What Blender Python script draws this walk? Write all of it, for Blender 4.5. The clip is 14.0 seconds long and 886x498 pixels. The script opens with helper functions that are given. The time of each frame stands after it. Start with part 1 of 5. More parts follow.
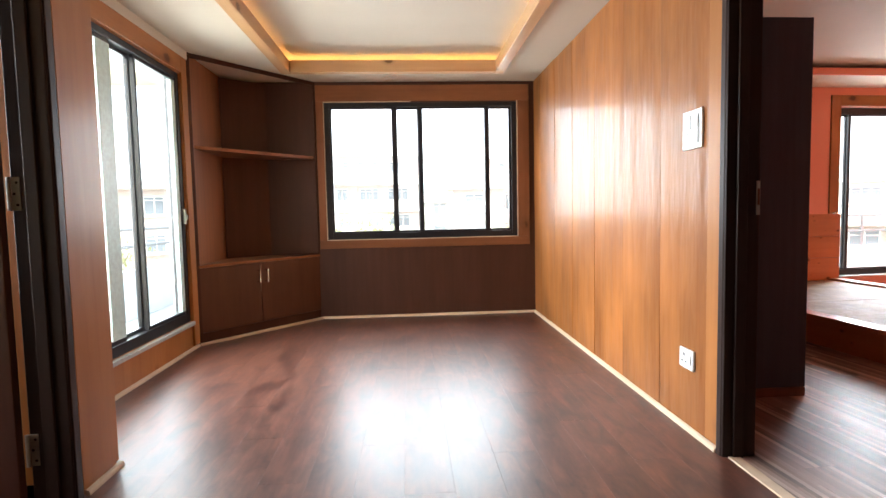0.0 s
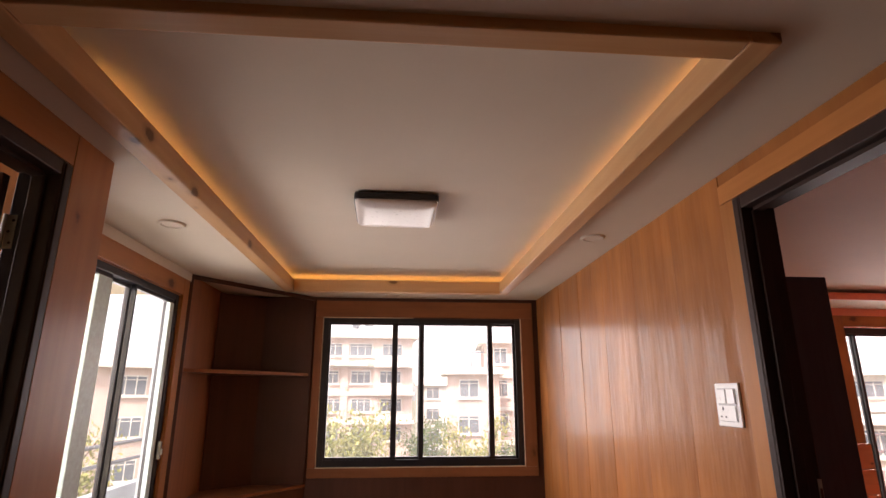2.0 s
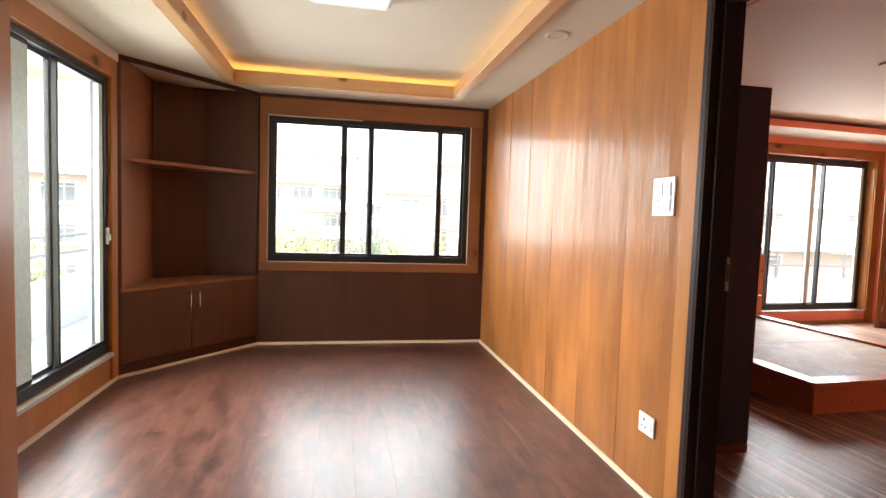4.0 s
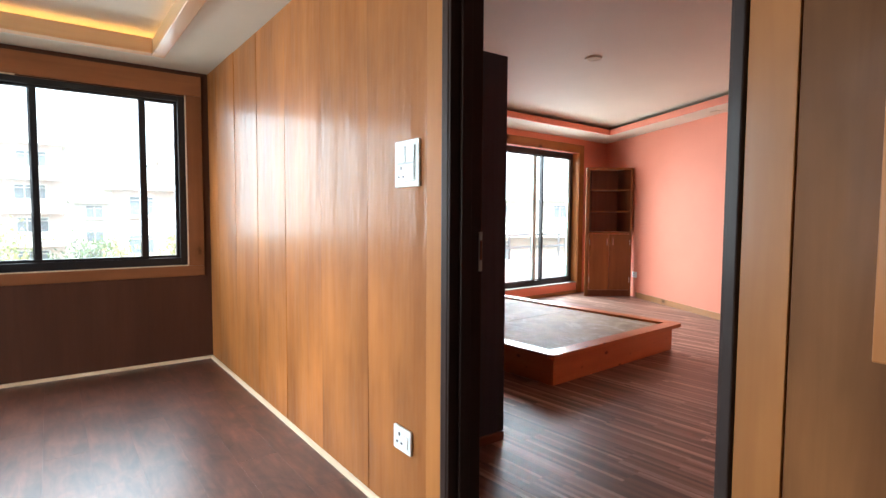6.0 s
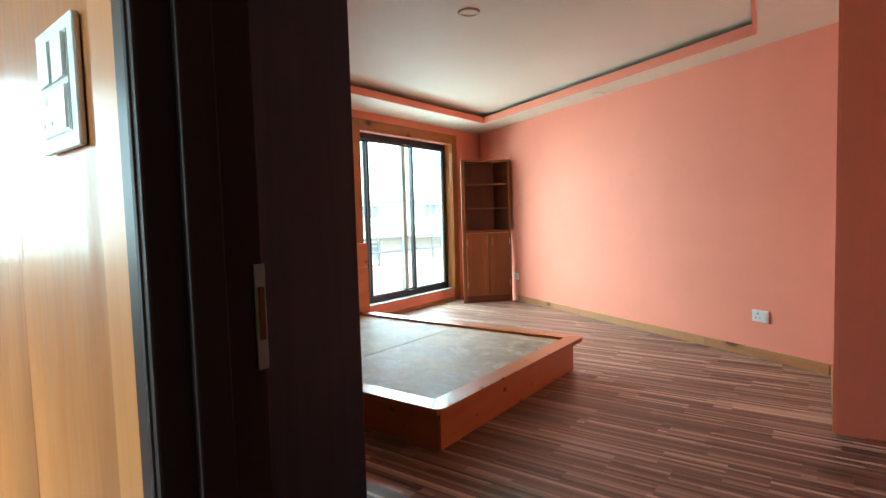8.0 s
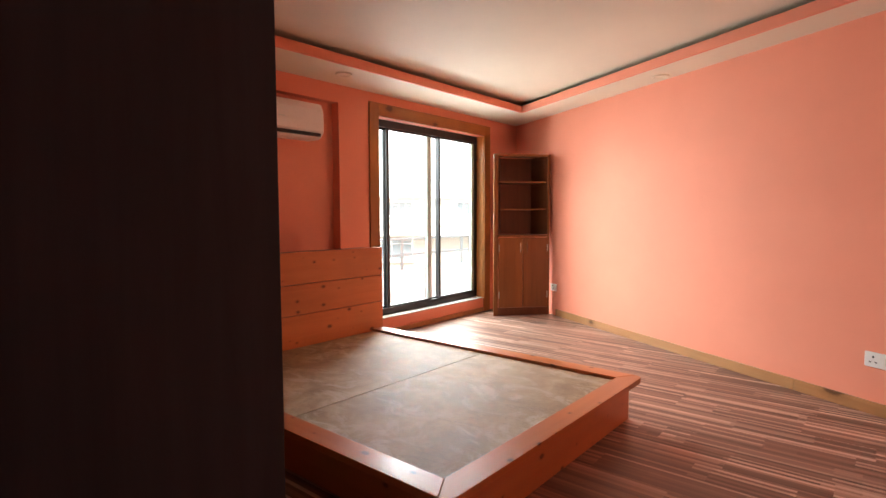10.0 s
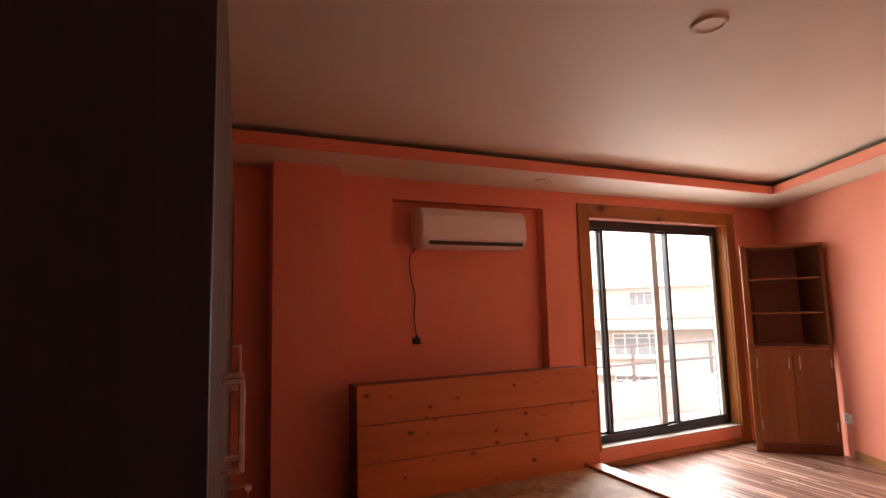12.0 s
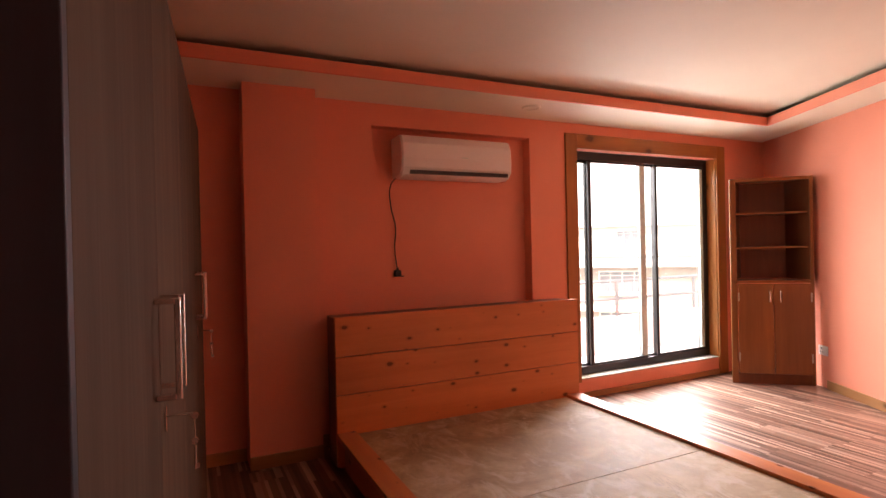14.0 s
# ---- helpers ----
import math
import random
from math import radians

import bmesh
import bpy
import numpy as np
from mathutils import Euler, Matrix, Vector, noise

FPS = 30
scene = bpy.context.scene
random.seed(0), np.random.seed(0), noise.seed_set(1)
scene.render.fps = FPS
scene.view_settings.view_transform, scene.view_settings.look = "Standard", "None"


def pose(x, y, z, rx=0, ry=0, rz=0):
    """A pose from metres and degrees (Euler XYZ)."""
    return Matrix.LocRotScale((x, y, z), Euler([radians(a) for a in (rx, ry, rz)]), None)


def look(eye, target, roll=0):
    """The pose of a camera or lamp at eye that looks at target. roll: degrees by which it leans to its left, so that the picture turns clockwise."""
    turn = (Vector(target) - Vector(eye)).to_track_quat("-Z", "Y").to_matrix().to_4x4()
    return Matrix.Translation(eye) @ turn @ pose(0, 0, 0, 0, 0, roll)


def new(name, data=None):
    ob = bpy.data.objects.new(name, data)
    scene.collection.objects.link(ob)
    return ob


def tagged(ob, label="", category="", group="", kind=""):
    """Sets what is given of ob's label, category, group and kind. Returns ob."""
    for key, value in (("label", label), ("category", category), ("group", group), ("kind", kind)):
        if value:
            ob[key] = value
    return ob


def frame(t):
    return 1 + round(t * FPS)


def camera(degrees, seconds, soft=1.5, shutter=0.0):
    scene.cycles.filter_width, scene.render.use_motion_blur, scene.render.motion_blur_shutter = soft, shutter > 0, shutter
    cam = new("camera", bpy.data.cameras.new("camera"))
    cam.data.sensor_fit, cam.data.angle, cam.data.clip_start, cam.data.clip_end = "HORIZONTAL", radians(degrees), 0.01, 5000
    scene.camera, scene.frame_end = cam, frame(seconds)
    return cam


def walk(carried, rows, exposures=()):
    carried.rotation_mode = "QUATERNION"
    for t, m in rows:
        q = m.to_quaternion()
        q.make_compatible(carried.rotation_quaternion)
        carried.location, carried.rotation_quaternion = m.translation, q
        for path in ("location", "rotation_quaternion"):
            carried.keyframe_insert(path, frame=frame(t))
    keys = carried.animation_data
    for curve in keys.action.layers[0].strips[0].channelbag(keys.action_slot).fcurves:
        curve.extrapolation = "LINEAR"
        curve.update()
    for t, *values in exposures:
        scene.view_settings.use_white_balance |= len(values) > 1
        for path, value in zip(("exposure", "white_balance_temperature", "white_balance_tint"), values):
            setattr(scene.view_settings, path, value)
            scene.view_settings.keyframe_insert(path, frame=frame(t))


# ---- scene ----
cam = camera(79.5, 14.0)
PATH = [
    (0, (0.164, -0.073, 1.065), (0.292, 1.918, 0.93), -1.2),
    (0.4, (0.199, 0.082, 1.234), (0.238, 2.082, 1.131), -0.9),
    (0.5, (0.198, 0.112, 1.254), (0.224, 2.112, 1.183), -0.7),
    (1, (0.155, 0.157, 1.337), (0.172, 2.150, 1.500), 0.3),
    (1.5, (0.105, 0.104, 1.408), (0.195, 2.049, 1.867), 0.3),
    (2, (0.097, 0.095, 1.465), (0.25, 2.018, 1.991), -0.0),
    (2.5, (0.099, 0.107, 1.436), (0.29, 2.07, 1.766), 0.7),
    (2.7, (0.088, 0.105, 1.42), (0.294, 2.082, 1.639), 0.8),
    (4.8, (0.026, 0.121, 1.241), (0.705, 1.994, 1.068), 1.2),
    (5, (0.074, 0.178, 1.233), (0.861, 2.009, 1.061), 0.6),
    (5.5, (0.282, 0.405, 1.234), (1.297, 2.121, 1.068), -0.4),
    (6, (0.384, 0.611, 1.222), (1.57, 2.217, 1.102), 0.3),
    (6.5, (0.42, 0.821, 1.25), (1.788, 2.277, 1.156), 0.5),
    (7, (0.618, 0.994, 1.219), (2.082, 2.353, 1.116), -0.5),
    (7.2, (0.756, 1.088, 1.225), (2.239, 2.425, 1.117), -0.8),
    (9.3, (1.697, 1.719, 1.225), (3.249, 2.975, 1.095), -2.3),
    (9.5, (1.746, 1.749, 1.231), (3.259, 3.05, 1.098), -1.7),
    (10, (1.904, 1.908, 1.257), (3.352, 3.281, 1.128), -0.2),
    (10.5, (2.038, 2.016, 1.311), (3.341, 3.532, 1.246), -0.4),
    (11, (2.264, 2.037, 1.375), (3.305, 3.741, 1.49), -1.6),
    (11.5, (2.381, 2.076, 1.463), (3.196, 3.884, 1.721), -1.7),
    (12, (2.395, 2.063, 1.449), (3.11, 3.918, 1.671), -1.5),
    (12.5, (2.407, 2.076, 1.375), (3.083, 3.956, 1.466), -1.0),
    (13, (2.408, 2.077, 1.31), (3.065, 3.965, 1.317), -1.2),
    (13.5, (2.443, 2.073, 1.353), (3.118, 3.955, 1.325), -1.5),
    (14, (2.498, 2.163, 1.399), (3.249, 4.017, 1.39), -1.3),
]
SKY, SUN, LED_POWER = 0.15, 2.7, 2.6
DAY = (28, 90, 92)
EXPOSURES = [
    (0.0, 2.7, 6150, 9), (0.5, 2.6, 6250, 10), (1.0, 2.4, 6700, 14), (1.5, 1.6, 7200, 24), (2.0, 1.62, 7250, 30), (2.5, 1.9, 7150, 22),
    (5.0, 2.72, 6150, 8), (5.5, 2.5, 6050, 9), (6.0, 2.5, 5750, 3), (6.5, 2.5, 5450, -6), (7.0, 2.65, 4850, -22), (7.2, 2.65, 4850, -22),
    (9.5, 2.65, 6250, 1), (10.5, 2.6, 6700, 10), (11.0, 2.15, 7050, 18), (11.5, 1.85, 7100, 22), (12.0, 2.15, 7150, 23), (12.5, 2.55, 7200, 24), (14.0, 2.6, 7200, 23),
]
walk(cam, [(t, look(eye, target, roll)) for t, eye, target, roll in PATH], EXPOSURES)

# ---- world, sun and daylight ----
world = bpy.data.worlds.new("sky")
scene.world = world
world.use_nodes = True
wn = world.node_tree.nodes
wl = world.node_tree.links
sky = wn.new("ShaderNodeTexSky")
sky.sky_type = "NISHITA"
sky.sun_disc = False
sky.sun_elevation = radians(52)
sky.sun_rotation = radians(200)
sky.air_density = 1.0
sky.dust_density = 2.0
haze = wn.new("ShaderNodeHueSaturation")
haze.inputs["Saturation"].default_value = 0.3
wl.new(sky.outputs["Color"], haze.inputs["Color"])
wl.new(haze.outputs["Color"], wn["Background"].inputs["Color"])
wn["Background"].inputs["Strength"].default_value = SKY

sun = new("sun", bpy.data.lights.new("sun", "SUN"))
sun.data.energy = SUN
sun.data.angle = radians(12)
sun.data.color = (1.0, 0.95, 0.88)
sun.matrix_world = look((-7, -20, 27), (0, 0, 0))


def daylight(m, w, h, power, colour, spread=150):
    """The sky's light through one window: an area lamp that fills the opening and faces into the room along its -z."""
    ob = new("window_daylight", bpy.data.lights.new("window_daylight", "AREA"))
    ob.data.shape, ob.data.size, ob.data.size_y, ob.data.energy = "RECTANGLE", w, h, power
    ob.data.color = colour
    ob.data.spread = radians(spread)
    ob.matrix_world = m
    return ob


daylight(pose(0.325, 6.45, 1.95, -72, 0, 0), 3.0, 2.0, DAY[0], (0.95, 0.98, 1.0))
daylight(pose(-2.65, 4.0, 1.65, -74, 0, 90), 4.4, 2.0, DAY[1], (0.95, 0.98, 1.0))
daylight(pose(5.0, 6.125, 0, 0, 0, 3.8) @ pose(1.5, 1.35, 1.80) @ pose(0, 0, 0, -64, 0, -20), 3.4, 2.2, DAY[2], (0.97, 0.98, 1.0), 165)


# ---- materials ----
def material(name, rough=0.5, metal=0.0):
    m = bpy.data.materials.new(name)
    m.use_nodes = True
    b = m.node_tree.nodes["Principled BSDF"]
    b.inputs["Roughness"].default_value = rough
    b.inputs["Metallic"].default_value = metal
    return m, m.node_tree.nodes, m.node_tree.links, b


def ramp(nodes, stops):
    r = nodes.new("ShaderNodeValToRGB")
    while len(r.color_ramp.elements) < len(stops):
        r.color_ramp.elements.new(0.5)
    for e, (p, c) in zip(r.color_ramp.elements, stops):
        e.position = p
        e.color = (*c, 1)
    return r


def coords(nodes, links, scale, loose=True):
    """Object space, moved by a random step for each object, then scaled."""
    tc = nodes.new("ShaderNodeTexCoord")
    mp = nodes.new("ShaderNodeMapping")
    mp.inputs["Scale"].default_value = scale
    if loose:
        info = nodes.new("ShaderNodeObjectInfo")
        mul = nodes.new("ShaderNodeVectorMath")
        mul.operation = "SCALE"
        mul.inputs[0].default_value = (13.0, 7.0, 17.0)
        links.new(info.outputs["Random"], mul.inputs["Scale"])
        add = nodes.new("ShaderNodeVectorMath")
        links.new(tc.outputs["Object"], add.inputs[0])
        links.new(mul.outputs[0], add.inputs[1])
        links.new(add.outputs[0], mp.inputs["Vector"])
    else:
        links.new(tc.outputs["Object"], mp.inputs["Vector"])
    return mp.outputs["Vector"]


def noise_tex(nodes, links, vec, scale, detail=5.0, rough=0.55, twist=0.0):
    n = nodes.new("ShaderNodeTexNoise")
    n.inputs["Scale"].default_value = scale
    n.inputs["Detail"].default_value = detail
    n.inputs["Roughness"].default_value = rough
    n.inputs["Distortion"].default_value = twist
    links.new(vec, n.inputs["Vector"])
    return n.outputs["Fac"]


def mixed(nodes, links, fac, a, b, mode="MIX"):
    m = nodes.new("ShaderNodeMix")
    m.data_type = "RGBA"
    m.blend_type = mode
    for sock, v in ((m.inputs[0], fac), (m.inputs[6], a), (m.inputs[7], b)):
        if isinstance(v, (int, float)):
            sock.default_value = v
        elif isinstance(v, tuple):
            sock.default_value = (*v, 1)
        else:
            links.new(v, sock)
    return m.outputs[2]


def bumped(nodes, links, b, height, strength, distance=0.002):
    bp = nodes.new("ShaderNodeBump")
    bp.inputs["Strength"].default_value = strength
    bp.inputs["Distance"].default_value = distance
    links.new(height, bp.inputs["Height"])
    links.new(bp.outputs["Normal"], b.inputs["Normal"])


def wood(name, light, dark, axis="z", rough=0.4, grain=26.0, coat=0.0, knots=0.0, vary=0.25, bump=0.15, wavy=0.0, coat_rough=0.12, spec=0.3):
    m, n, l, b = material(name, rough)
    b.inputs["Specular IOR Level"].default_value = spec
    along = {"x": (0.06, 1, 1), "y": (1, 0.06, 1), "z": (1, 1, 0.06)}[axis]
    broad = {"x": (0.5, 1, 1), "y": (1, 0.5, 1), "z": (1, 1, 0.5)}[axis]
    fine = noise_tex(n, l, coords(n, l, along), grain, 6, 0.6, 0.6)
    wide = noise_tex(n, l, coords(n, l, along), grain * 0.22, 3, 0.5, 0.8)
    stain = noise_tex(n, l, coords(n, l, broad), 2.2, 4, 0.55)
    r1 = ramp(n, [(0.3, dark), (0.7, light)])
    l.new(fine, r1.inputs[0])
    r2 = ramp(n, [(0.32, dark), (0.62, light)])
    l.new(wide, r2.inputs[0])
    col = mixed(n, l, 0.5, r1.outputs[0], r2.outputs[0])
    shade = ramp(n, [(0.25, (1 - vary,) * 3), (0.75, (1 + vary * 0.6,) * 3)])
    l.new(stain, shade.inputs[0])
    col = mixed(n, l, 1.0, col, shade.outputs[0], "MULTIPLY")
    info = n.new("ShaderNodeObjectInfo")
    tone = ramp(n, [(0.0, (0.88, 0.87, 0.86)), (1.0, (1.1, 1.08, 1.06))])
    l.new(info.outputs["Random"], tone.inputs[0])
    col = mixed(n, l, 1.0, col, tone.outputs[0], "MULTIPLY")
    if knots:
        v = n.new("ShaderNodeTexVoronoi")
        v.inputs["Scale"].default_value = knots
        v.voronoi_dimensions = "2D"
        ks = n.new("ShaderNodeSeparateXYZ")
        l.new(coords(n, l, (1, 1, 1)), ks.inputs[0])
        first, second, third = {"x": "XYZ", "y": "YXZ", "z": "ZXY"}[axis]
        sm = n.new("ShaderNodeMath")
        l.new(ks.outputs[second], sm.inputs[0])
        l.new(ks.outputs[third], sm.inputs[1])
        fl = n.new("ShaderNodeMath")
        fl.operation = "MULTIPLY"
        fl.inputs[1].default_value = 0.62
        l.new(ks.outputs[first], fl.inputs[0])
        kc = n.new("ShaderNodeCombineXYZ")
        l.new(fl.outputs[0], kc.inputs["X"])
        l.new(sm.outputs[0], kc.inputs["Y"])
        l.new(kc.outputs[0], v.inputs["Vector"])
        wob = noise_tex(n, l, coords(n, l, (1, 1, 1)), 30, 3, 0.6)
        size = n.new("ShaderNodeSeparateColor")
        l.new(v.outputs["Color"], size.inputs[0])
        reach = n.new("ShaderNodeMapRange")      # every cell has a knot of its own size, some have none
        reach.inputs["From Min"].default_value = 0.25
        reach.inputs["To Min"].default_value = 0.0
        reach.inputs["To Max"].default_value = 0.11
        l.new(size.outputs[0], reach.inputs["Value"])
        jag = n.new("ShaderNodeMath")
        jag.operation = "MULTIPLY_ADD"
        jag.inputs[1].default_value = 0.06
        l.new(wob, jag.inputs[0])
        l.new(v.outputs["Distance"], jag.inputs[2])
        rel = n.new("ShaderNodeMath")
        rel.operation = "SUBTRACT"
        l.new(jag.outputs[0], rel.inputs[0])
        l.new(reach.outputs[0], rel.inputs[1])
        k = ramp(n, [(0.0, (0.9, 0.9, 0.9)), (0.015, (0.62, 0.62, 0.62)), (0.035, (0.25, 0.25, 0.25)), (0.10, (0, 0, 0))])
        l.new(rel.outputs[0], k.inputs[0])
        col = mixed(n, l, k.outputs[0], col, tuple(c * 0.25 for c in dark))
    l.new(col, b.inputs["Base Color"])
    rr = n.new("ShaderNodeMapRange")
    rr.inputs["To Min"].default_value = rough * 0.8
    rr.inputs["To Max"].default_value = min(1, rough * 1.25)
    l.new(stain, rr.inputs["Value"])
    l.new(rr.outputs[0], b.inputs["Roughness"])
    b.inputs["Coat Weight"].default_value = coat
    b.inputs["Coat Roughness"].default_value = coat_rough
    if wavy:
        wv = noise_tex(n, l, coords(n, l, {"x": (0.2, 1, 1), "y": (1, 0.2, 1), "z": (1, 1, 0.2)}[axis]), 6.5, 3, 0.55)
        mx = n.new("ShaderNodeMath")
        mx.operation = "MULTIPLY_ADD"
        mx.inputs[1].default_value = wavy
        l.new(wv, mx.inputs[0])
        l.new(fine, mx.inputs[2])
        bumped(n, l, b, mx.outputs[0], bump, 0.0012)
        bp = [x for x in n if x.type == "BUMP"][0]
        l.new(bp.outputs["Normal"], b.inputs["Coat Normal"])
    else:
        bumped(n, l, b, fine, bump, 0.0012)
    return m


def paint(name, colour, rough=0.6, stain=0.08, bump=0.12, grain=90.0):
    m, n, l, b = material(name, rough)
    big = noise_tex(n, l, coords(n, l, (1, 1, 1), False), 1.1, 5, 0.6)
    r = ramp(n, [(0.3, tuple(c * (1 - stain) for c in colour)), (0.7, tuple(min(1, c * (1 + stain * 0.5)) for c in colour))])
    l.new(big, r.inputs[0])
    l.new(r.outputs[0], b.inputs["Base Color"])
    fine = noise_tex(n, l, coords(n, l, (1, 1, 1), False), grain, 3, 0.6)
    bumped(n, l, b, fine, bump, 0.0015)
    b.inputs["Specular IOR Level"].default_value = 0.22
    return m


def plain(name, colour, rough=0.4, metal=0.0, worn=0.15):
    m, n, l, b = material(name, rough, metal)
    v = noise_tex(n, l, coords(n, l, (1, 1, 1)), 35, 4, 0.6)
    r = ramp(n, [(0.3, tuple(c * (1 - worn) for c in colour)), (0.7, tuple(min(1, c * (1 + worn * 0.5)) for c in colour))])
    l.new(v, r.inputs[0])
    l.new(r.outputs[0], b.inputs["Base Color"])
    rr = n.new("ShaderNodeMapRange")
    rr.inputs["To Min"].default_value = rough * 0.8
    rr.inputs["To Max"].default_value = min(1, rough * 1.3)
    l.new(v, rr.inputs["Value"])
    l.new(rr.outputs[0], b.inputs["Roughness"])
    return m


def glowing(name, colour, strength):
    m, n, l, b = material(name, 0.5)
    b.inputs["Base Color"].default_value = (*colour, 1)
    b.inputs["Emission Color"].default_value = (*colour, 1)
    b.inputs["Emission Strength"].default_value = strength
    return m


def window_glass(name, veil):
    """Clear glass with a translucent film added as the haze and glare outside."""
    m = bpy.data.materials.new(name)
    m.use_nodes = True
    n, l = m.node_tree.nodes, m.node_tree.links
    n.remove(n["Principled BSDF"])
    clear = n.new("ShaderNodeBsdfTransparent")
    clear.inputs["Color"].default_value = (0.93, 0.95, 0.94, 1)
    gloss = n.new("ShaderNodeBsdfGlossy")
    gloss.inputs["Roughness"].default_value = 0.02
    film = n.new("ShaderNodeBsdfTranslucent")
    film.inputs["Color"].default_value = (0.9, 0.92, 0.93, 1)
    veil_noise = noise_tex(n, l, coords(n, l, (1, 1, 0.6)), 2.5, 4, 0.6)
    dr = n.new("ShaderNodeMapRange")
    dr.inputs["To Min"].default_value = veil * 0.7
    dr.inputs["To Max"].default_value = veil * 1.3
    l.new(veil_noise, dr.inputs["Value"])
    # mixes the added haze veil over the clear glass
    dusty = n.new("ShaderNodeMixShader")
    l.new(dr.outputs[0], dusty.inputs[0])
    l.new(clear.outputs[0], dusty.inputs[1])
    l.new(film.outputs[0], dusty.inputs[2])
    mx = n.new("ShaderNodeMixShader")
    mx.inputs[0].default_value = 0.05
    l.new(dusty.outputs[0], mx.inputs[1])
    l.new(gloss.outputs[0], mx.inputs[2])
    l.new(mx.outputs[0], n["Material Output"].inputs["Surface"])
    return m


def laminate_dark(name):
    """Dark red-brown laminate boards with a cloudy print."""
    m, n, l, b = material(name, 0.24)
    fine = noise_tex(n, l, coords(n, l, (1, 0.12, 1)), 30, 6, 0.65, 0.5)
    cloud = noise_tex(n, l, coords(n, l, (1, 0.38, 1)), 9, 6, 0.65, 0.5)
    r1 = ramp(n, [(0.30, (0.034, 0.012, 0.008)), (0.72, (0.185, 0.072, 0.045))])
    l.new(cloud, r1.inputs[0])
    r2 = ramp(n, [(0.3, (0.7, 0.7, 0.7)), (0.7, (1.25, 1.22, 1.2))])
    l.new(fine, r2.inputs[0])
    col = mixed(n, l, 1.0, r1.outputs[0], r2.outputs[0], "MULTIPLY")
    info = n.new("ShaderNodeObjectInfo")
    tone = ramp(n, [(0.0, (0.96, 0.96, 0.96)), (1.0, (1.04, 1.04, 1.04))])
    l.new(info.outputs["Random"], tone.inputs[0])
    col = mixed(n, l, 1.0, col, tone.outputs[0], "MULTIPLY")
    l.new(col, b.inputs["Base Color"])
    rr = n.new("ShaderNodeMapRange")
    rr.inputs["To Min"].default_value = 0.27
    rr.inputs["To Max"].default_value = 0.42
    l.new(cloud, rr.inputs["Value"])
    l.new(rr.outputs[0], b.inputs["Roughness"])
    b.inputs["Specular IOR Level"].default_value = 0.75
    bumped(n, l, b, fine, 0.08, 0.0008)
    return m


def laminate_striped(name):
    """Laminate printed with narrow staves of several browns, which run along the board."""
    m, n, l, b = material(name, 0.3)
    vec = coords(n, l, (1, 1, 1))
    sep = n.new("ShaderNodeSeparateXYZ")
    l.new(vec, sep.inputs[0])
    comb = n.new("ShaderNodeCombineXYZ")
    l.new(sep.outputs["Y"], comb.inputs["X"])
    l.new(sep.outputs["X"], comb.inputs["Y"])

    def staves(width, height, shift):
        t = n.new("ShaderNodeTexBrick")
        t.offset = 0.37
        t.offset_frequency = 2
        t.inputs["Color1"].default_value = (0, 0, 0, 1)
        t.inputs["Color2"].default_value = (1, 1, 1, 1)
        t.inputs["Mortar"].default_value = (0.5, 0.5, 0.5, 1)
        t.inputs["Scale"].default_value = 1.0
        t.inputs["Mortar Size"].default_value = 0.0
        t.inputs["Brick Width"].default_value = width
        t.inputs["Row Height"].default_value = height
        sh = n.new("ShaderNodeVectorMath")
        sh.inputs[1].default_value = shift
        l.new(comb.outputs[0], sh.inputs[0])
        l.new(sh.outputs[0], t.inputs["Vector"])
        return t.outputs["Color"]

    a = staves(1.05, 0.0215, (0.1, 0.004, 0))
    c = staves(0.83, 0.043, (0.33, 0.0, 0))
    r1 = ramp(n, [(0.0, (0.105, 0.056, 0.040)), (0.4, (0.195, 0.108, 0.076)), (0.72, (0.320, 0.198, 0.144)), (1.0, (0.54, 0.385, 0.30))])
    l.new(a, r1.inputs[0])
    r2 = ramp(n, [(0.0, (0.68, 0.66, 0.65)), (1.0, (1.25, 1.25, 1.25))])
    l.new(c, r2.inputs[0])
    col = mixed(n, l, 1.0, r1.outputs[0], r2.outputs[0], "MULTIPLY")
    fine = noise_tex(n, l, coords(n, l, (1, 0.05, 1)), 60, 5, 0.6, 0.3)
    r3 = ramp(n, [(0.3, (0.82, 0.82, 0.82)), (0.7, (1.12, 1.12, 1.12))])
    l.new(fine, r3.inputs[0])
    col = mixed(n, l, 1.0, col, r3.outputs[0], "MULTIPLY")
    l.new(col, b.inputs["Base Color"])
    rr = n.new("ShaderNodeMapRange")
    rr.inputs["To Min"].default_value = 0.33
    rr.inputs["To Max"].default_value = 0.43
    l.new(fine, rr.inputs["Value"])
    l.new(rr.outputs[0], b.inputs["Roughness"])
    b.inputs["Specular IOR Level"].default_value = 0.38
    bumped(n, l, b, fine, 0.08, 0.0008)
    return m


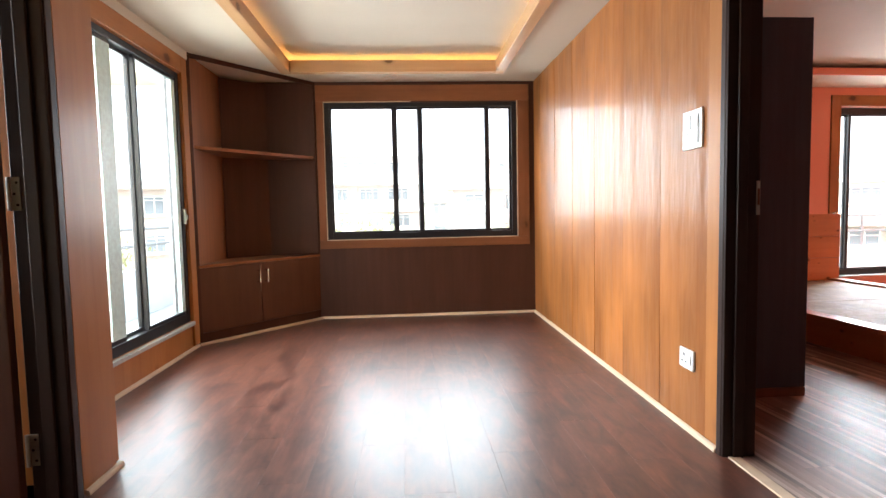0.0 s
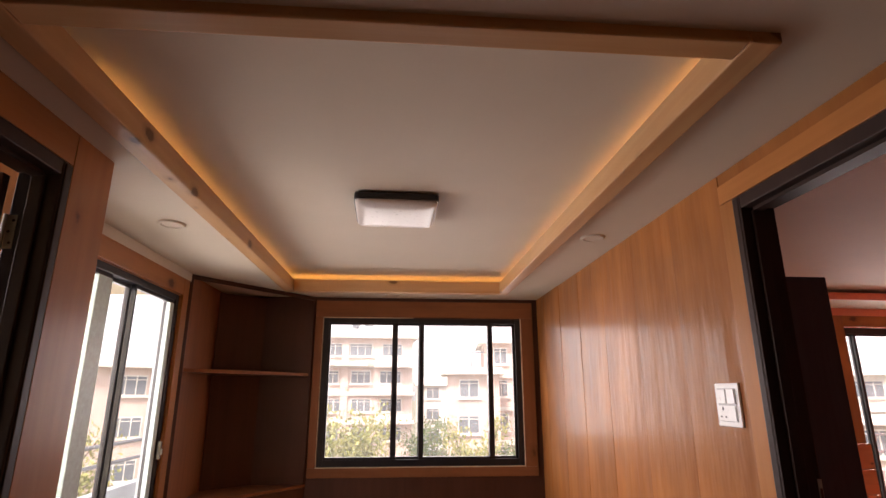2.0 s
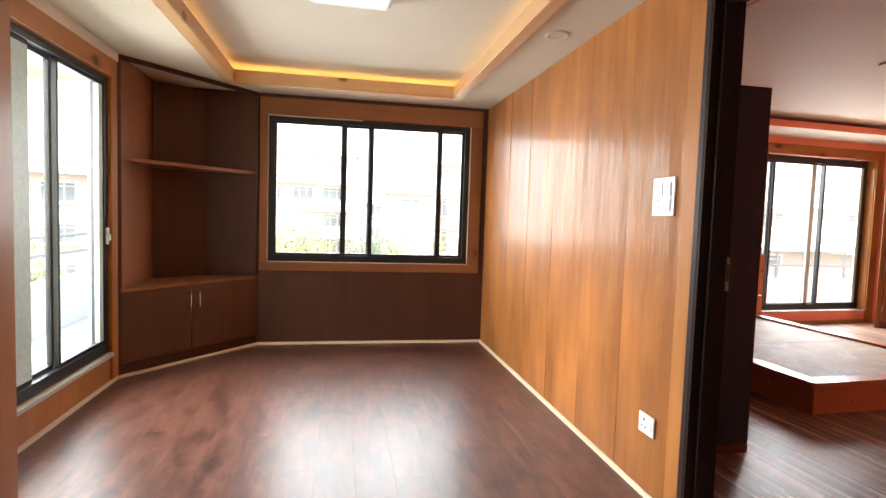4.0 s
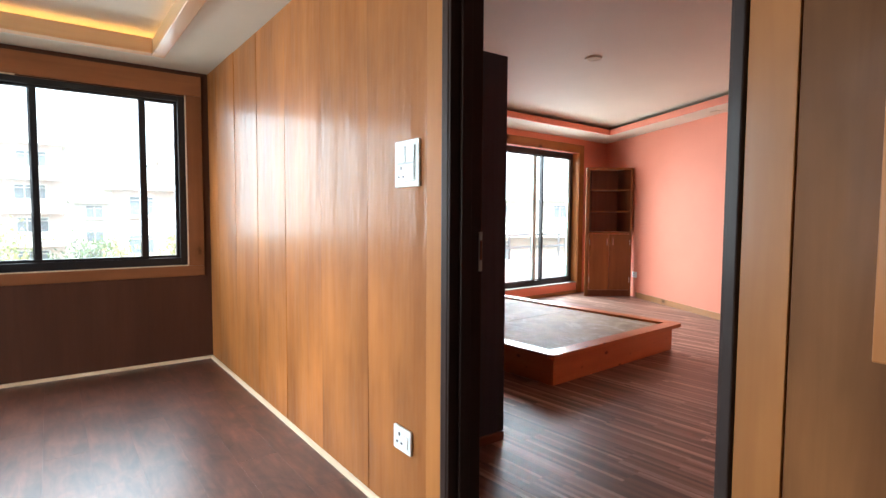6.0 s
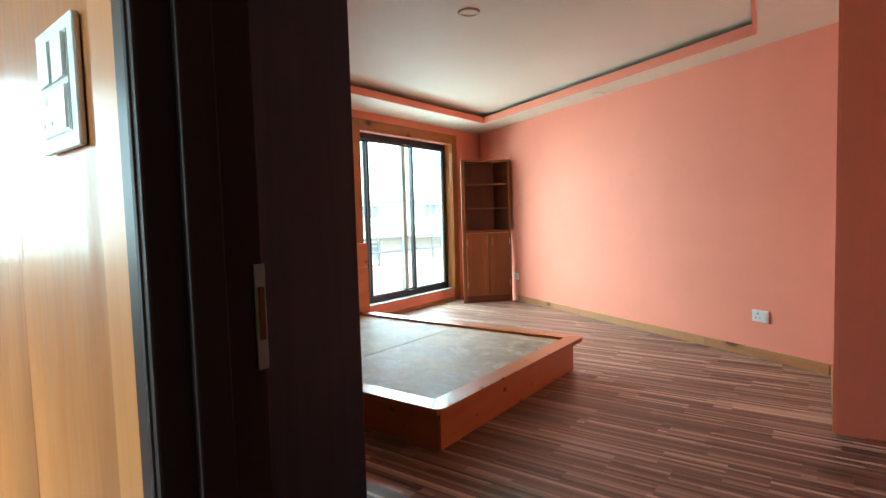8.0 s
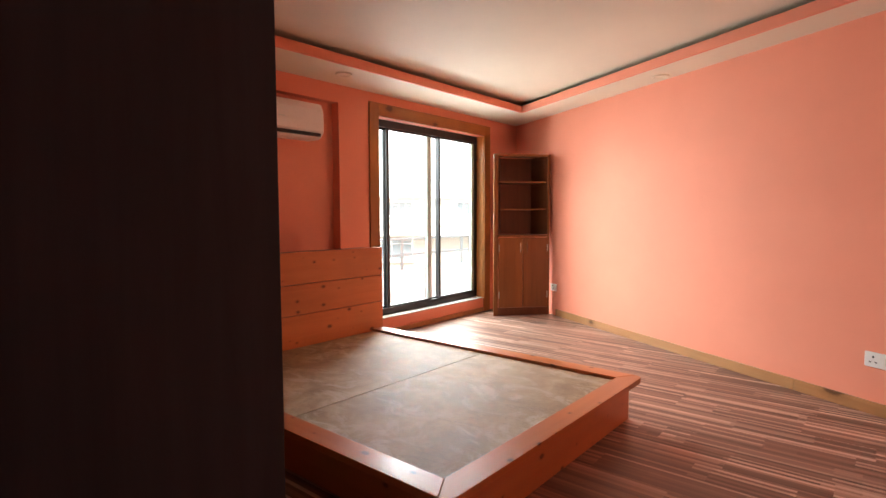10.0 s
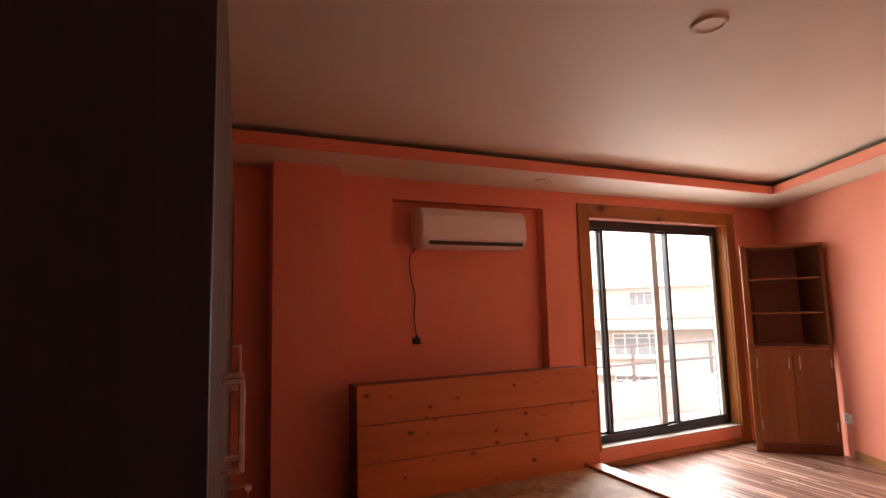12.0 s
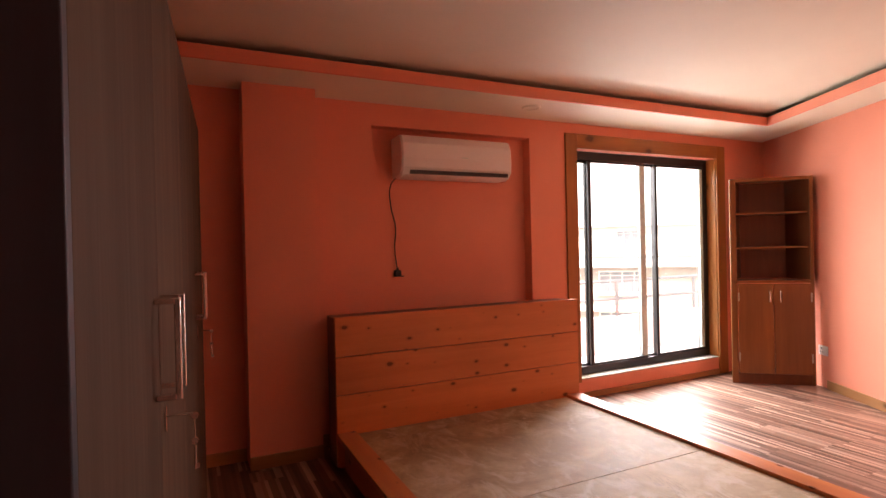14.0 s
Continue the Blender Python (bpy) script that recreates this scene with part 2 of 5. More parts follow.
def dusty_board(name):
    m, n, l, b = material(name, 0.45)
    big = noise_tex(n, l, coords(n, l, (1, 1, 1)), 2.6, 6, 0.65, 0.6)
    small = noise_tex(n, l, coords(n, l, (1, 0.7, 1)), 26, 7, 0.7, 0.4)
    r1 = ramp(n, [(0.32, (0.22, 0.135, 0.065)), (0.52, (0.37, 0.26, 0.14)), (0.70, (0.53, 0.41, 0.25))])
    l.new(big, r1.inputs[0])
    r2 = ramp(n, [(0.28, (0.84, 0.83, 0.82)), (0.5, (1.0, 1.0, 1.0)), (0.72, (1.1, 1.1, 1.1))])
    l.new(small, r2.inputs[0])
    col = mixed(n, l, 1.0, r1.outputs[0], r2.outputs[0], "MULTIPLY")
    wipe = noise_tex(n, l, coords(n, l, (1, 0.55, 1)), 5.5, 7, 0.72, 1.2)
    r3 = ramp(n, [(0.5, (0, 0, 0)), (0.62, (0.75, 0.75, 0.75))])
    l.new(wipe, r3.inputs[0])
    col = mixed(n, l, r3.outputs[0], col, (0.55, 0.44, 0.31))
    scar = noise_tex(n, l, coords(n, l, (1.6, 0.35, 1)), 3.2, 5, 0.65, 2.0)
    r4 = ramp(n, [(0.485, (0, 0, 0)), (0.50, (0.6, 0.6, 0.6)), (0.515, (0, 0, 0))])
    l.new(scar, r4.inputs[0])
    gate = noise_tex(n, l, coords(n, l, (1, 1, 1)), 1.7, 2, 0.5)
    r5 = ramp(n, [(0.52, (0, 0, 0)), (0.62, (1, 1, 1))])
    l.new(gate, r5.inputs[0])
    marks = mixed(n, l, 1.0, r4.outputs[0], r5.outputs[0], "MULTIPLY")
    l.new(mixed(n, l, marks, col, (0.17, 0.10, 0.055)), b.inputs["Base Color"])
    rr = n.new("ShaderNodeMapRange")
    rr.inputs["To Min"].default_value = 0.5
    rr.inputs["To Max"].default_value = 0.8
    l.new(big, rr.inputs["Value"])
    l.new(rr.outputs[0], b.inputs["Roughness"])
    bumped(n, l, b, small, 0.12, 0.001)
    return m


def brickwork(name, c1, c2, joint):
    m, n, l, b = material(name, 0.85)
    tc = n.new("ShaderNodeTexCoord")
    sep = n.new("ShaderNodeSeparateXYZ")
    l.new(tc.outputs["Object"], sep.inputs[0])
    sm = n.new("ShaderNodeMath")
    l.new(sep.outputs["X"], sm.inputs[0])
    l.new(sep.outputs["Y"], sm.inputs[1])
    cb = n.new("ShaderNodeCombineXYZ")
    l.new(sm.outputs[0], cb.inputs["X"])
    l.new(sep.outputs["Z"], cb.inputs["Y"])
    t = n.new("ShaderNodeTexBrick")
    t.inputs["Color1"].default_value = (*c1, 1)
    t.inputs["Color2"].default_value = (*c2, 1)
    t.inputs["Mortar"].default_value = (*joint, 1)
    t.inputs["Scale"].default_value = 1.0
    t.inputs["Mortar Size"].default_value = 0.008
    t.inputs["Brick Width"].default_value = 0.24
    t.inputs["Row Height"].default_value = 0.075
    l.new(cb.outputs[0], t.inputs["Vector"])
    st = noise_tex(n, l, coords(n, l, (1, 1, 0.5)), 0.4, 5, 0.6)
    r = ramp(n, [(0.3, (0.8, 0.8, 0.8)), (0.7, (1.1, 1.1, 1.1))])
    l.new(st, r.inputs[0])
    l.new(mixed(n, l, 1.0, t.outputs["Color"], r.outputs[0], "MULTIPLY"), b.inputs["Base Color"])
    return m


def foliage(name, a, c):
    m, n, l, b = material(name, 0.6)
    g = n.new("ShaderNodeNewGeometry")
    r = ramp(n, [(0.0, a), (1.0, c)])
    l.new(g.outputs["Random Per Island"], r.inputs[0])
    l.new(r.outputs[0], b.inputs["Base Color"])
    b.inputs["Subsurface Weight"].default_value = 0.0
    return m


PLY = wood("varnished_plywood", (0.400, 0.152, 0.041), (0.300, 0.106, 0.026), "z", 0.5, 18, 0.23, 0, 0.5, 0.75, 13.0, 0.16, 0.14)
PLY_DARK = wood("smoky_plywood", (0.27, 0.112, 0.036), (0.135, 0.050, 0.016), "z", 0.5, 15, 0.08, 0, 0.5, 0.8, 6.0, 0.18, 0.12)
CASING = wood("casing_wood", (0.47, 0.186, 0.045), (0.36, 0.126, 0.026), "z", 0.5, 24, 0.25, 2.0, 0.28, wavy=2.0, coat_rough=0.2, spec=0.25)
CASING_H = wood("casing_wood_level", (0.47, 0.186, 0.045), (0.36, 0.126, 0.026), "x", 0.5, 24, 0.25, 2.0, 0.28, wavy=2.0, coat_rough=0.2, spec=0.25)
CASING_Y = wood("casing_wood_along", (0.47, 0.186, 0.045), (0.36, 0.126, 0.026), "y", 0.5, 24, 0.25, 2.0, 0.28, wavy=2.0, coat_rough=0.2, spec=0.25)
CASING_DARK = wood("dark_casing", (0.27, 0.105, 0.042), (0.20, 0.072, 0.028), "z", 0.45, 24, 0.06, 1.4, 0.28, spec=0.2)
CASING_DARK_H = wood("dark_casing_level", (0.27, 0.105, 0.042), (0.20, 0.072, 0.028), "x", 0.45, 24, 0.06, 1.4, 0.28, spec=0.2)
# one brown wood in tones for backlit wall, doors and window-lit panels
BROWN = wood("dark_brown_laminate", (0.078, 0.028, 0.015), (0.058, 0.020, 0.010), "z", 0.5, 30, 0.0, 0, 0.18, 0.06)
BROWN_DOOR = wood("brown_door_laminate", (0.125, 0.050, 0.027), (0.095, 0.037, 0.019), "z", 0.4, 30, 0.05, 0, 0.18, 0.06)
BROWN_LIT = wood("lit_brown_veneer", (0.30, 0.115, 0.045), (0.19, 0.070, 0.028), "z", 0.38, 26, 0.2, 0, 0.2)
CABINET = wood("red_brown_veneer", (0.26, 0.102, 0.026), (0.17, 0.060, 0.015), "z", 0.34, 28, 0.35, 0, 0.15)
CABINET_DARK = wood("dark_and_shaded_veneer", (0.17, 0.060, 0.024), (0.11, 0.038, 0.016), "z", 0.42, 28, 0.1, 0, 0.15)
PINE_X = wood("pine_level", (0.70, 0.44, 0.22), (0.54, 0.29, 0.12), "x", 0.42, 18, 0.15, 3.4, 0.18)
PINE_Y = wood("pine_along", (0.70, 0.44, 0.22), (0.54, 0.29, 0.12), "y", 0.42, 18, 0.15, 3.4, 0.18)
BED_PINE = wood("varnished_pine_level", (0.64, 0.230, 0.080), (0.50, 0.150, 0.048), "x", 0.36, 16, 0.3, 7.0, 0.2)
BED_PINE_Y = wood("varnished_pine_along", (0.64, 0.230, 0.080), (0.50, 0.150, 0.048), "y", 0.36, 16, 0.3, 7.0, 0.2)
SKIRT = wood("pine_skirting", (0.50, 0.26, 0.11), (0.36, 0.16, 0.06), "x", 0.45, 18, 0.1, 2.0, 0.2)
STRIP = wood("cream_beading", (0.72, 0.58, 0.42), (0.60, 0.45, 0.30), "x", 0.5, 20, 0.0, 0, 0.2)
FRAME = wood("dark_stained_frame", (0.040, 0.022, 0.017), (0.024, 0.013, 0.010), "z", 0.45, 30, 0.06, 0, 0.2, spec=0.2)
LEAF = wood("dark_door_leaf", (0.085, 0.032, 0.021), (0.050, 0.018, 0.012), "z", 0.34, 24, 0.25, 0, 0.2)
WARDROBE_SIDE = wood("black_brown_laminate", (0.050, 0.055, 0.073), (0.029, 0.033, 0.046), "z", 0.42, 22, 0.03, 0, 0.15, spec=0.2)
WARDROBE_FRONT = wood("grey_brown_laminate", (0.128, 0.086, 0.060), (0.078, 0.050, 0.034), "z", 0.66, 40, 0.0, 0, 0.3, 0.4, spec=0.05)
PINK = paint("salmon_paint", (0.825, 0.311, 0.204), 0.7, 0.06, 0.10)
# one white paint in two tones, the bedroom's raised for more bounced light
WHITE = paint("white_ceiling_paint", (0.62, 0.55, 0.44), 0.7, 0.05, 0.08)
WHITE_B = paint("raised_white_ceiling_paint", (0.80, 0.74, 0.60), 0.7, 0.05, 0.08)
CREAM = paint("cream_paint", (0.70, 0.58, 0.40), 0.7)
OUTWALL = paint("pale_render", (0.66, 0.62, 0.56), 0.85, 0.2, 0.3, 30)
BALCONY = paint("pale_blue_render", (0.42, 0.47, 0.49), 0.8, 0.15)
TILE = plain("white_tile", (0.56, 0.57, 0.56), 0.35)
BLACK = plain("black_powder_coat", (0.012, 0.012, 0.014), 0.32)
HINGE = plain("tarnished_steel", (0.36, 0.38, 0.32), 0.5, 0.5, 0.4)
PLASTIC_SHADE = plain("gap_shade_plastic", (0.42, 0.43, 0.42), 0.4, 0.0, 0.04)
GREY = plain("grey_aluminium", (0.56, 0.72, 0.69), 0.4)
RAIL = plain("painted_steel_rail", (0.16, 0.17, 0.18), 0.4, 0.3)
CHROME = plain("brushed_chrome", (0.68, 0.66, 0.62), 0.22, 1.0)
STEEL = plain("dull_steel", (0.42, 0.43, 0.38), 0.35, 0.9)
PLASTIC = plain("white_plastic", (0.78, 0.79, 0.76), 0.28, 0.0, 0.04)
AC_WHITE = plain("ac_white_plastic", (0.80, 0.78, 0.75), 0.28, 0.0, 0.008)
DARK = plain("black_plastic", (0.01, 0.01, 0.01), 0.4)
DIFFUSER = plain("opal_diffuser", (0.62, 0.58, 0.53), 0.28, 0.0, 0.03)
STONE = plain("grey_stone_sill", (0.42, 0.42, 0.38), 0.5)
GLASS = window_glass("hazed_window_glass", 0.036)
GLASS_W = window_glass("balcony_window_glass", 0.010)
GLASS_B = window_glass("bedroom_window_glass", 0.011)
LED = glowing("warm_led", (1.0, 0.58, 0.17), LED_POWER)
FLOOR_A = laminate_dark("dark_laminate")
FLOOR_B = laminate_striped("striped_laminate")
BOARD = dusty_board("dusty_plywood")
UNDER = plain("screed", (0.08, 0.06, 0.05), 0.8)
# pink brick paled so that its colour carries the outdoor haze
BRICK = brickwork("hazed_pink_brickwork", (0.60, 0.44, 0.38), (0.54, 0.38, 0.32), (0.58, 0.53, 0.48))
BRICK_DARK = brickwork("brown_brickwork", (0.42, 0.31, 0.25), (0.36, 0.26, 0.21), (0.42, 0.39, 0.36))
FARGLASS = plain("far_window_glass", (0.12, 0.14, 0.16), 0.3)
BARK = plain("bark", (0.12, 0.09, 0.06), 0.9)
LEAVES = foliage("yellow_green_leaves", (0.16, 0.19, 0.05), (0.34, 0.33, 0.10))
LEAVES_DARK = foliage("dark_green_leaves", (0.05, 0.09, 0.03), (0.12, 0.16, 0.05))
EARTH = plain("earth_and_grass", (0.16, 0.15, 0.09), 0.9)


# ---- building blocks ----
def box(bm, x0, x1, y0, y1, z0, z1, bevel=0.0):
    r = bmesh.ops.create_cube(bm, size=1.0)
    vs = r["verts"]
    for v in vs:
        v.co = Vector((x0 if v.co.x < 0 else x1, y0 if v.co.y < 0 else y1, z0 if v.co.z < 0 else z1))
    if bevel:
        es = list({e for v in vs for e in v.link_edges})
        bmesh.ops.bevel(bm, geom=es, offset=bevel, segments=2, affect="EDGES", profile=0.5)
    return bm


def one_box(x0, x1, y0, y1, z0, z1, bevel=0.0):
    return box(bmesh.new(), x0, x1, y0, y1, z0, z1, bevel)


def prism(bm, poly, z0, z1, bevel=0.0):
    """An upright prism over a plan outline given anticlockwise."""
    lo = [bm.verts.new((x, y, z0)) for x, y in poly]
    hi = [bm.verts.new((x, y, z1)) for x, y in poly]
    k = len(poly)
    bm.faces.new(lo[::-1])
    bm.faces.new(hi)
    for i in range(k):
        bm.faces.new((lo[i], lo[(i + 1) % k], hi[(i + 1) % k], hi[i]))
    if bevel:
        bmesh.ops.bevel(bm, geom=list(bm.edges), offset=bevel, segments=2, affect="EDGES", profile=0.5)
    return bm


def bar_between(bm, p, q, r, sides=10):
    p, q = Vector(p), Vector(q)
    d = q - p
    rot = d.to_track_quat("Z", "Y").to_matrix().to_4x4()
    m = Matrix.Translation((p + q) / 2) @ rot
    bmesh.ops.create_cone(bm, cap_ends=True, segments=sides, radius1=r, radius2=r, depth=d.length, matrix=m)
    return bm


def disc(bm, x, y, z, r, depth, axis="z", sides=28):
    rot = {"z": pose(x, y, z), "x": pose(x, y, z, 0, 90, 0), "y": pose(x, y, z, 90, 0, 0)}[axis]
    bmesh.ops.create_cone(bm, cap_ends=True, segments=sides, radius1=r, radius2=r, depth=depth, matrix=rot)
    return bm


def finish(name, bm, mat, smooth=False):
    bmesh.ops.recalc_face_normals(bm, faces=list(bm.faces))
    me = bpy.data.meshes.new(name)
    bm.to_mesh(me)
    bm.free()
    me.materials.append(mat)
    if smooth:
        for p in me.polygons:
            p.use_smooth = True
    return me


def part(name, bm, mat, parent, label="", smooth=False):
    ob = new(name, finish(name, bm, mat, smooth))
    ob.parent = parent
    if label:
        ob["label"] = label
    return ob


def thing(name, label, category, m=None, group="", kind=""):
    ob = new(name)
    ob.empty_display_size = 0.05
    if m is not None:
        ob.matrix_world = m
    return tagged(ob, label, category, group, kind)


def solid(name, bm, mat, label, category, m=None, group="", kind="structure", smooth=False):
    ob = new(name, finish(name, bm, mat, smooth))
    if m is not None:
        ob.matrix_world = m
    return tagged(ob, label, category, group, kind)


def along(p, q):
    """The pose with its origin at p and its x axis towards q, level."""
    return pose(p[0], p[1], 0, 0, 0, math.degrees(math.atan2(q[1] - p[1], q[0] - p[0])))


def pierced(bm, u0, u1, v0, v1, z0, z1, holes):
    """A wall along u with rectangular holes (u0, u1, z0, z1), left to right."""
    at = u0
    for a, c, lo, hi in holes:
        if a > at:
            box(bm, at, a, v0, v1, z0, z1)
        if lo > z0:
            box(bm, a, c, v0, v1, z0, lo)
        if hi < z1:
            box(bm, a, c, v0, v1, hi, z1)
        at = c
    if u1 > at:
        box(bm, at, u1, v0, v1, z0, z1)
    return bm

# ---- plan numbers ----
XE = 1.485          # plywood face of the wall shared by the two rooms
XS = 1.553          # plywood face of the same wall south of the doorway, set back
XB = 1.615          # bedroom face of that wall
YN = 5.435          # window wall of the study
XW = -1.60          # balcony wall of the study
XP = -1.12          # passage wall with the other doorway
ZA, ZAU = 2.40, 2.53    # study: lowered and upper ceiling
ZB, ZBU = 2.478, 2.60   # bedroom: lowered and upper ceiling
TB = 3.8
MB = pose(5.0, 6.125, 0, 0, 0, TB)      # along the bedroom's window wall


def b_plan(u, v):
    p = MB @ Vector((u, v, 0))
    return (p.x, p.y)


SLANT0, SLANT1 = (5.885, 1.70), (8.064, 6.32)    # the bedroom's slanting wall
MS = along((5.938, 1.812), (7.681, 5.508))

# ---- shell of the study and the passage ----
bm = bmesh.new()
pierced(bm, 1.138, 6.25, -XB, -XE - 0.010, -0.05, 2.66, [(1.138, 2.10, -0.05, 2.255)])
box(bm, -2.7, 1.137, -XB - 0.03, -XS - 0.010, -0.05, 2.66)
solid("wall_east", bm, PINK, "partition wall painted salmon on the bedroom side", "wall", pose(0, 0, 0, 0, 0, 90))

wall_north = solid("wall_north", pierced(bmesh.new(), -1.75, XE + 0.010, YN, YN + 0.15, -0.05, 2.66, [(-0.655, 1.303, 0.814, 2.195)]),
                   BROWN, "dark brown laminate wall round the study window", "wall")
bm = bmesh.new()
pierced(bm, 2.25, YN, 1.698, -XW, -0.05, 2.66, [(2.50, 4.31, 0.235, 2.20)])
solid("wall_west", bm, CASING, "wood-faced wall below and beside the balcony window", "wall", pose(0, 0, 0, 0, 0, 90))
solid("wall_west_outer", pierced(bmesh.new(), 2.25, YN, 1.75, 1.70, -0.05, 2.66, [(2.47, 4.34, 0.20, 2.23)]), BALCONY,
      "pale grey rendered outer face of the balcony wall", "wall", pose(0, 0, 0, 0, 0, 90))
bm = bmesh.new()
pierced(bm, -2.7, 2.25, -XP, -XP + 0.13, -0.05, 2.66, [(1.0, 2.0, -0.05, 2.27)])
box(bm, 2.12, 2.25, -XP + 0.13, 1.75, -0.05, 2.66)
solid("wall_passage", bm, CASING, "wood-faced passage wall with a doorway", "wall", pose(0, 0, 0, 0, 0, 90))
solid("wall_south", one_box(-1.25, XB, -2.7, -2.55, -0.05, 2.66), PLY, "plywood wall closing the passage", "wall")

# lowered ceiling with a tray, wooden beams round it and the upper ceiling
TX0, TX1, TY0, TY1 = -0.965, 1.10, 1.245, 5.02
bm = bmesh.new()
box(bm, XW, TX0, -2.55, YN, ZA, ZA + 0.02)
box(bm, TX1, XS + 0.01, -2.55, YN, ZA, ZA + 0.02)
box(bm, TX0, TX1, -2.55, TY0, ZA, ZA + 0.02)
box(bm, TX0, TX1, TY1, YN, ZA, ZA + 0.02)
for x0, x1, y0, y1 in ((TX0 - 0.16, TX0 - 0.14, TY0 - 0.16, TY1 + 0.16), (TX1 + 0.14, TX1 + 0.16, TY0 - 0.16, TY1 + 0.16),
                       (TX0 - 0.14, TX1 + 0.14, TY0 - 0.16, TY0 - 0.14), (TX0 - 0.14, TX1 + 0.14, TY1 + 0.14, TY1 + 0.16)):
    box(bm, x0, x1, y0, y1, ZA + 0.02, ZAU)
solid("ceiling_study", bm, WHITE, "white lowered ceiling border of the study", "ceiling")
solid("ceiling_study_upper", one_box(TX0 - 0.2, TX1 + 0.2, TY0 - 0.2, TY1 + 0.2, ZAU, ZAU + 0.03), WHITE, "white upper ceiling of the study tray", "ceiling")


def beam(x0, x1, y0, y1, mat):
    bm = one_box(x0, x1, y0, y1, ZA - 0.032, ZA + 0.075, 0.006)
    return solid("ceiling_beam", bm, mat, "knotty pale pine beam edging the ceiling tray", "beam", group="beams round the ceiling tray", kind="")


beam(TX0, TX0 + 0.088, TY0, TY1, PINE_Y)
beam(TX1 - 0.088, TX1, TY0, TY1, PINE_Y)
beam(TX0 + 0.090, TX1 - 0.090, TY1 - 0.085, TY1, PINE_X)
beam(TX0 + 0.090, TX1 - 0.090, TY0, TY0 + 0.085, PINE_X)
for x0, x1, y0, y1 in ((TX0 - 0.05, TX0 - 0.035, TY0 + 0.5, TY1), (TX1 + 0.035, TX1 + 0.05, TY0 + 0.1, TY1), (TX0, TX1, TY1 + 0.035, TY1 + 0.05)):
    solid("led_strip", one_box(x0, x1, y0, y1, ZA + 0.052, ZA + 0.060), LED, "lit warm yellow light strip behind the pine beams", "light strip",
          group="light strips in the ceiling tray", kind="")
solid("trim_cornice", one_box(XW + 0.001, XW + 0.02, 2.25, 4.43, 2.335, ZA), WHITE, "white cornice strip above the balcony window", "trim")

# unseen slab added over everything to keep stray light out
bm = prism(bmesh.new(), [(-4.2, -2.7), (1.7, -2.7), (1.7, 0.6), (6.2, 0.6), (8.3, 6.6), (1.6, 6.25), (1.6, 5.6), (-1.75, 5.6), (-1.75, 2.25), (-4.2, 2.25)], 2.66, 2.80)
solid("roof_slab", bm, WHITE, "unseen slab added over the rooms to stop light leaks", "roof")

# neighbouring room behind the passage doorway
bm = bmesh.new()
box(bm, -4.2, -4.05, -1.2, -0.8, -0.05, 2.66)
box(bm, -4.2, -4.05, 1.9, 2.25, -0.05, 2.66)
# the unseen far wall's opening is added to brighten the room
box(bm, -4.2, -4.05, -0.8, 1.9, -0.05, 0.4)
box(bm, -4.2, -4.05, -0.8, 1.9, 2.3, 2.66)
box(bm, -4.05, -1.25, -1.2, -1.05, -0.05, 2.66)
box(bm, -4.05, -1.75, 2.12, 2.25, -0.05, 2.66)
solid("wall_side_room", bm, CREAM, "cream walls of the side room, with an opening added for light", "wall")
solid("ceiling_side_room", one_box(-4.05, -1.25, -1.05, 2.12, 2.5, 2.53), CREAM, "cream ceiling of the side room", "ceiling")

# ---- shell of the bedroom ----
WB_U0, WB_U1, WB_Z0, WB_Z1 = 0.415, 2.285, 0.17, 2.265
NU0, NU1, NZ0, NZ1 = -1.495, -0.078, 0.55, 2.312
bm = bmesh.new()
pierced(bm, -3.42, NU0, 0, 0.23, -0.05, 2.66, [])
pierced(bm, NU0, NU1, 0, 0.10, -0.05, 2.66, [(NU0, NU1, NZ0, NZ1)])
box(bm, NU0, NU1, 0.10, 0.23, -0.05, 2.66)
pierced(bm, NU1, 3.3, 0, 0.23, -0.05, 2.66, [(WB_U0, WB_U1, WB_Z0, WB_Z1)])
solid("wall_bedroom_north", bm, PINK, "salmon painted wall with a shallow recess and a balcony window", "wall", MB)
solid("column", one_box(-2.413, -1.947, -0.193, -0.001, -0.05, 2.60), PINK, "salmon painted column standing out from the wall", "column", MB)
length = math.hypot(SLANT1[0] - SLANT0[0], SLANT1[1] - SLANT0[1])
solid("wall_bedroom_east", one_box(-0.15, length + 0.2, -0.2, 0, -0.05, 2.66), PINK, "slanting salmon painted wall", "wall", along(SLANT0, SLANT1))
bm = bmesh.new()
box(bm, -1.2, 0.0, -0.12, 0, -0.05, 2.66)
solid("wall_bedroom_south", bm, PINK, "pale salmon return wall at the corner", "wall", along(SLANT0, (SLANT0[0] + 1, SLANT0[1] + 0.075)))
bm = bmesh.new()
box(bm, XB, 4.85, 0.62, 0.75, -0.05, 2.66)
box(bm, 4.72, 4.85, 0.75, 1.63, -0.05, 2.66)
solid("wall_bedroom_back", bm, PINK, "salmon wall behind the bedroom door", "wall")

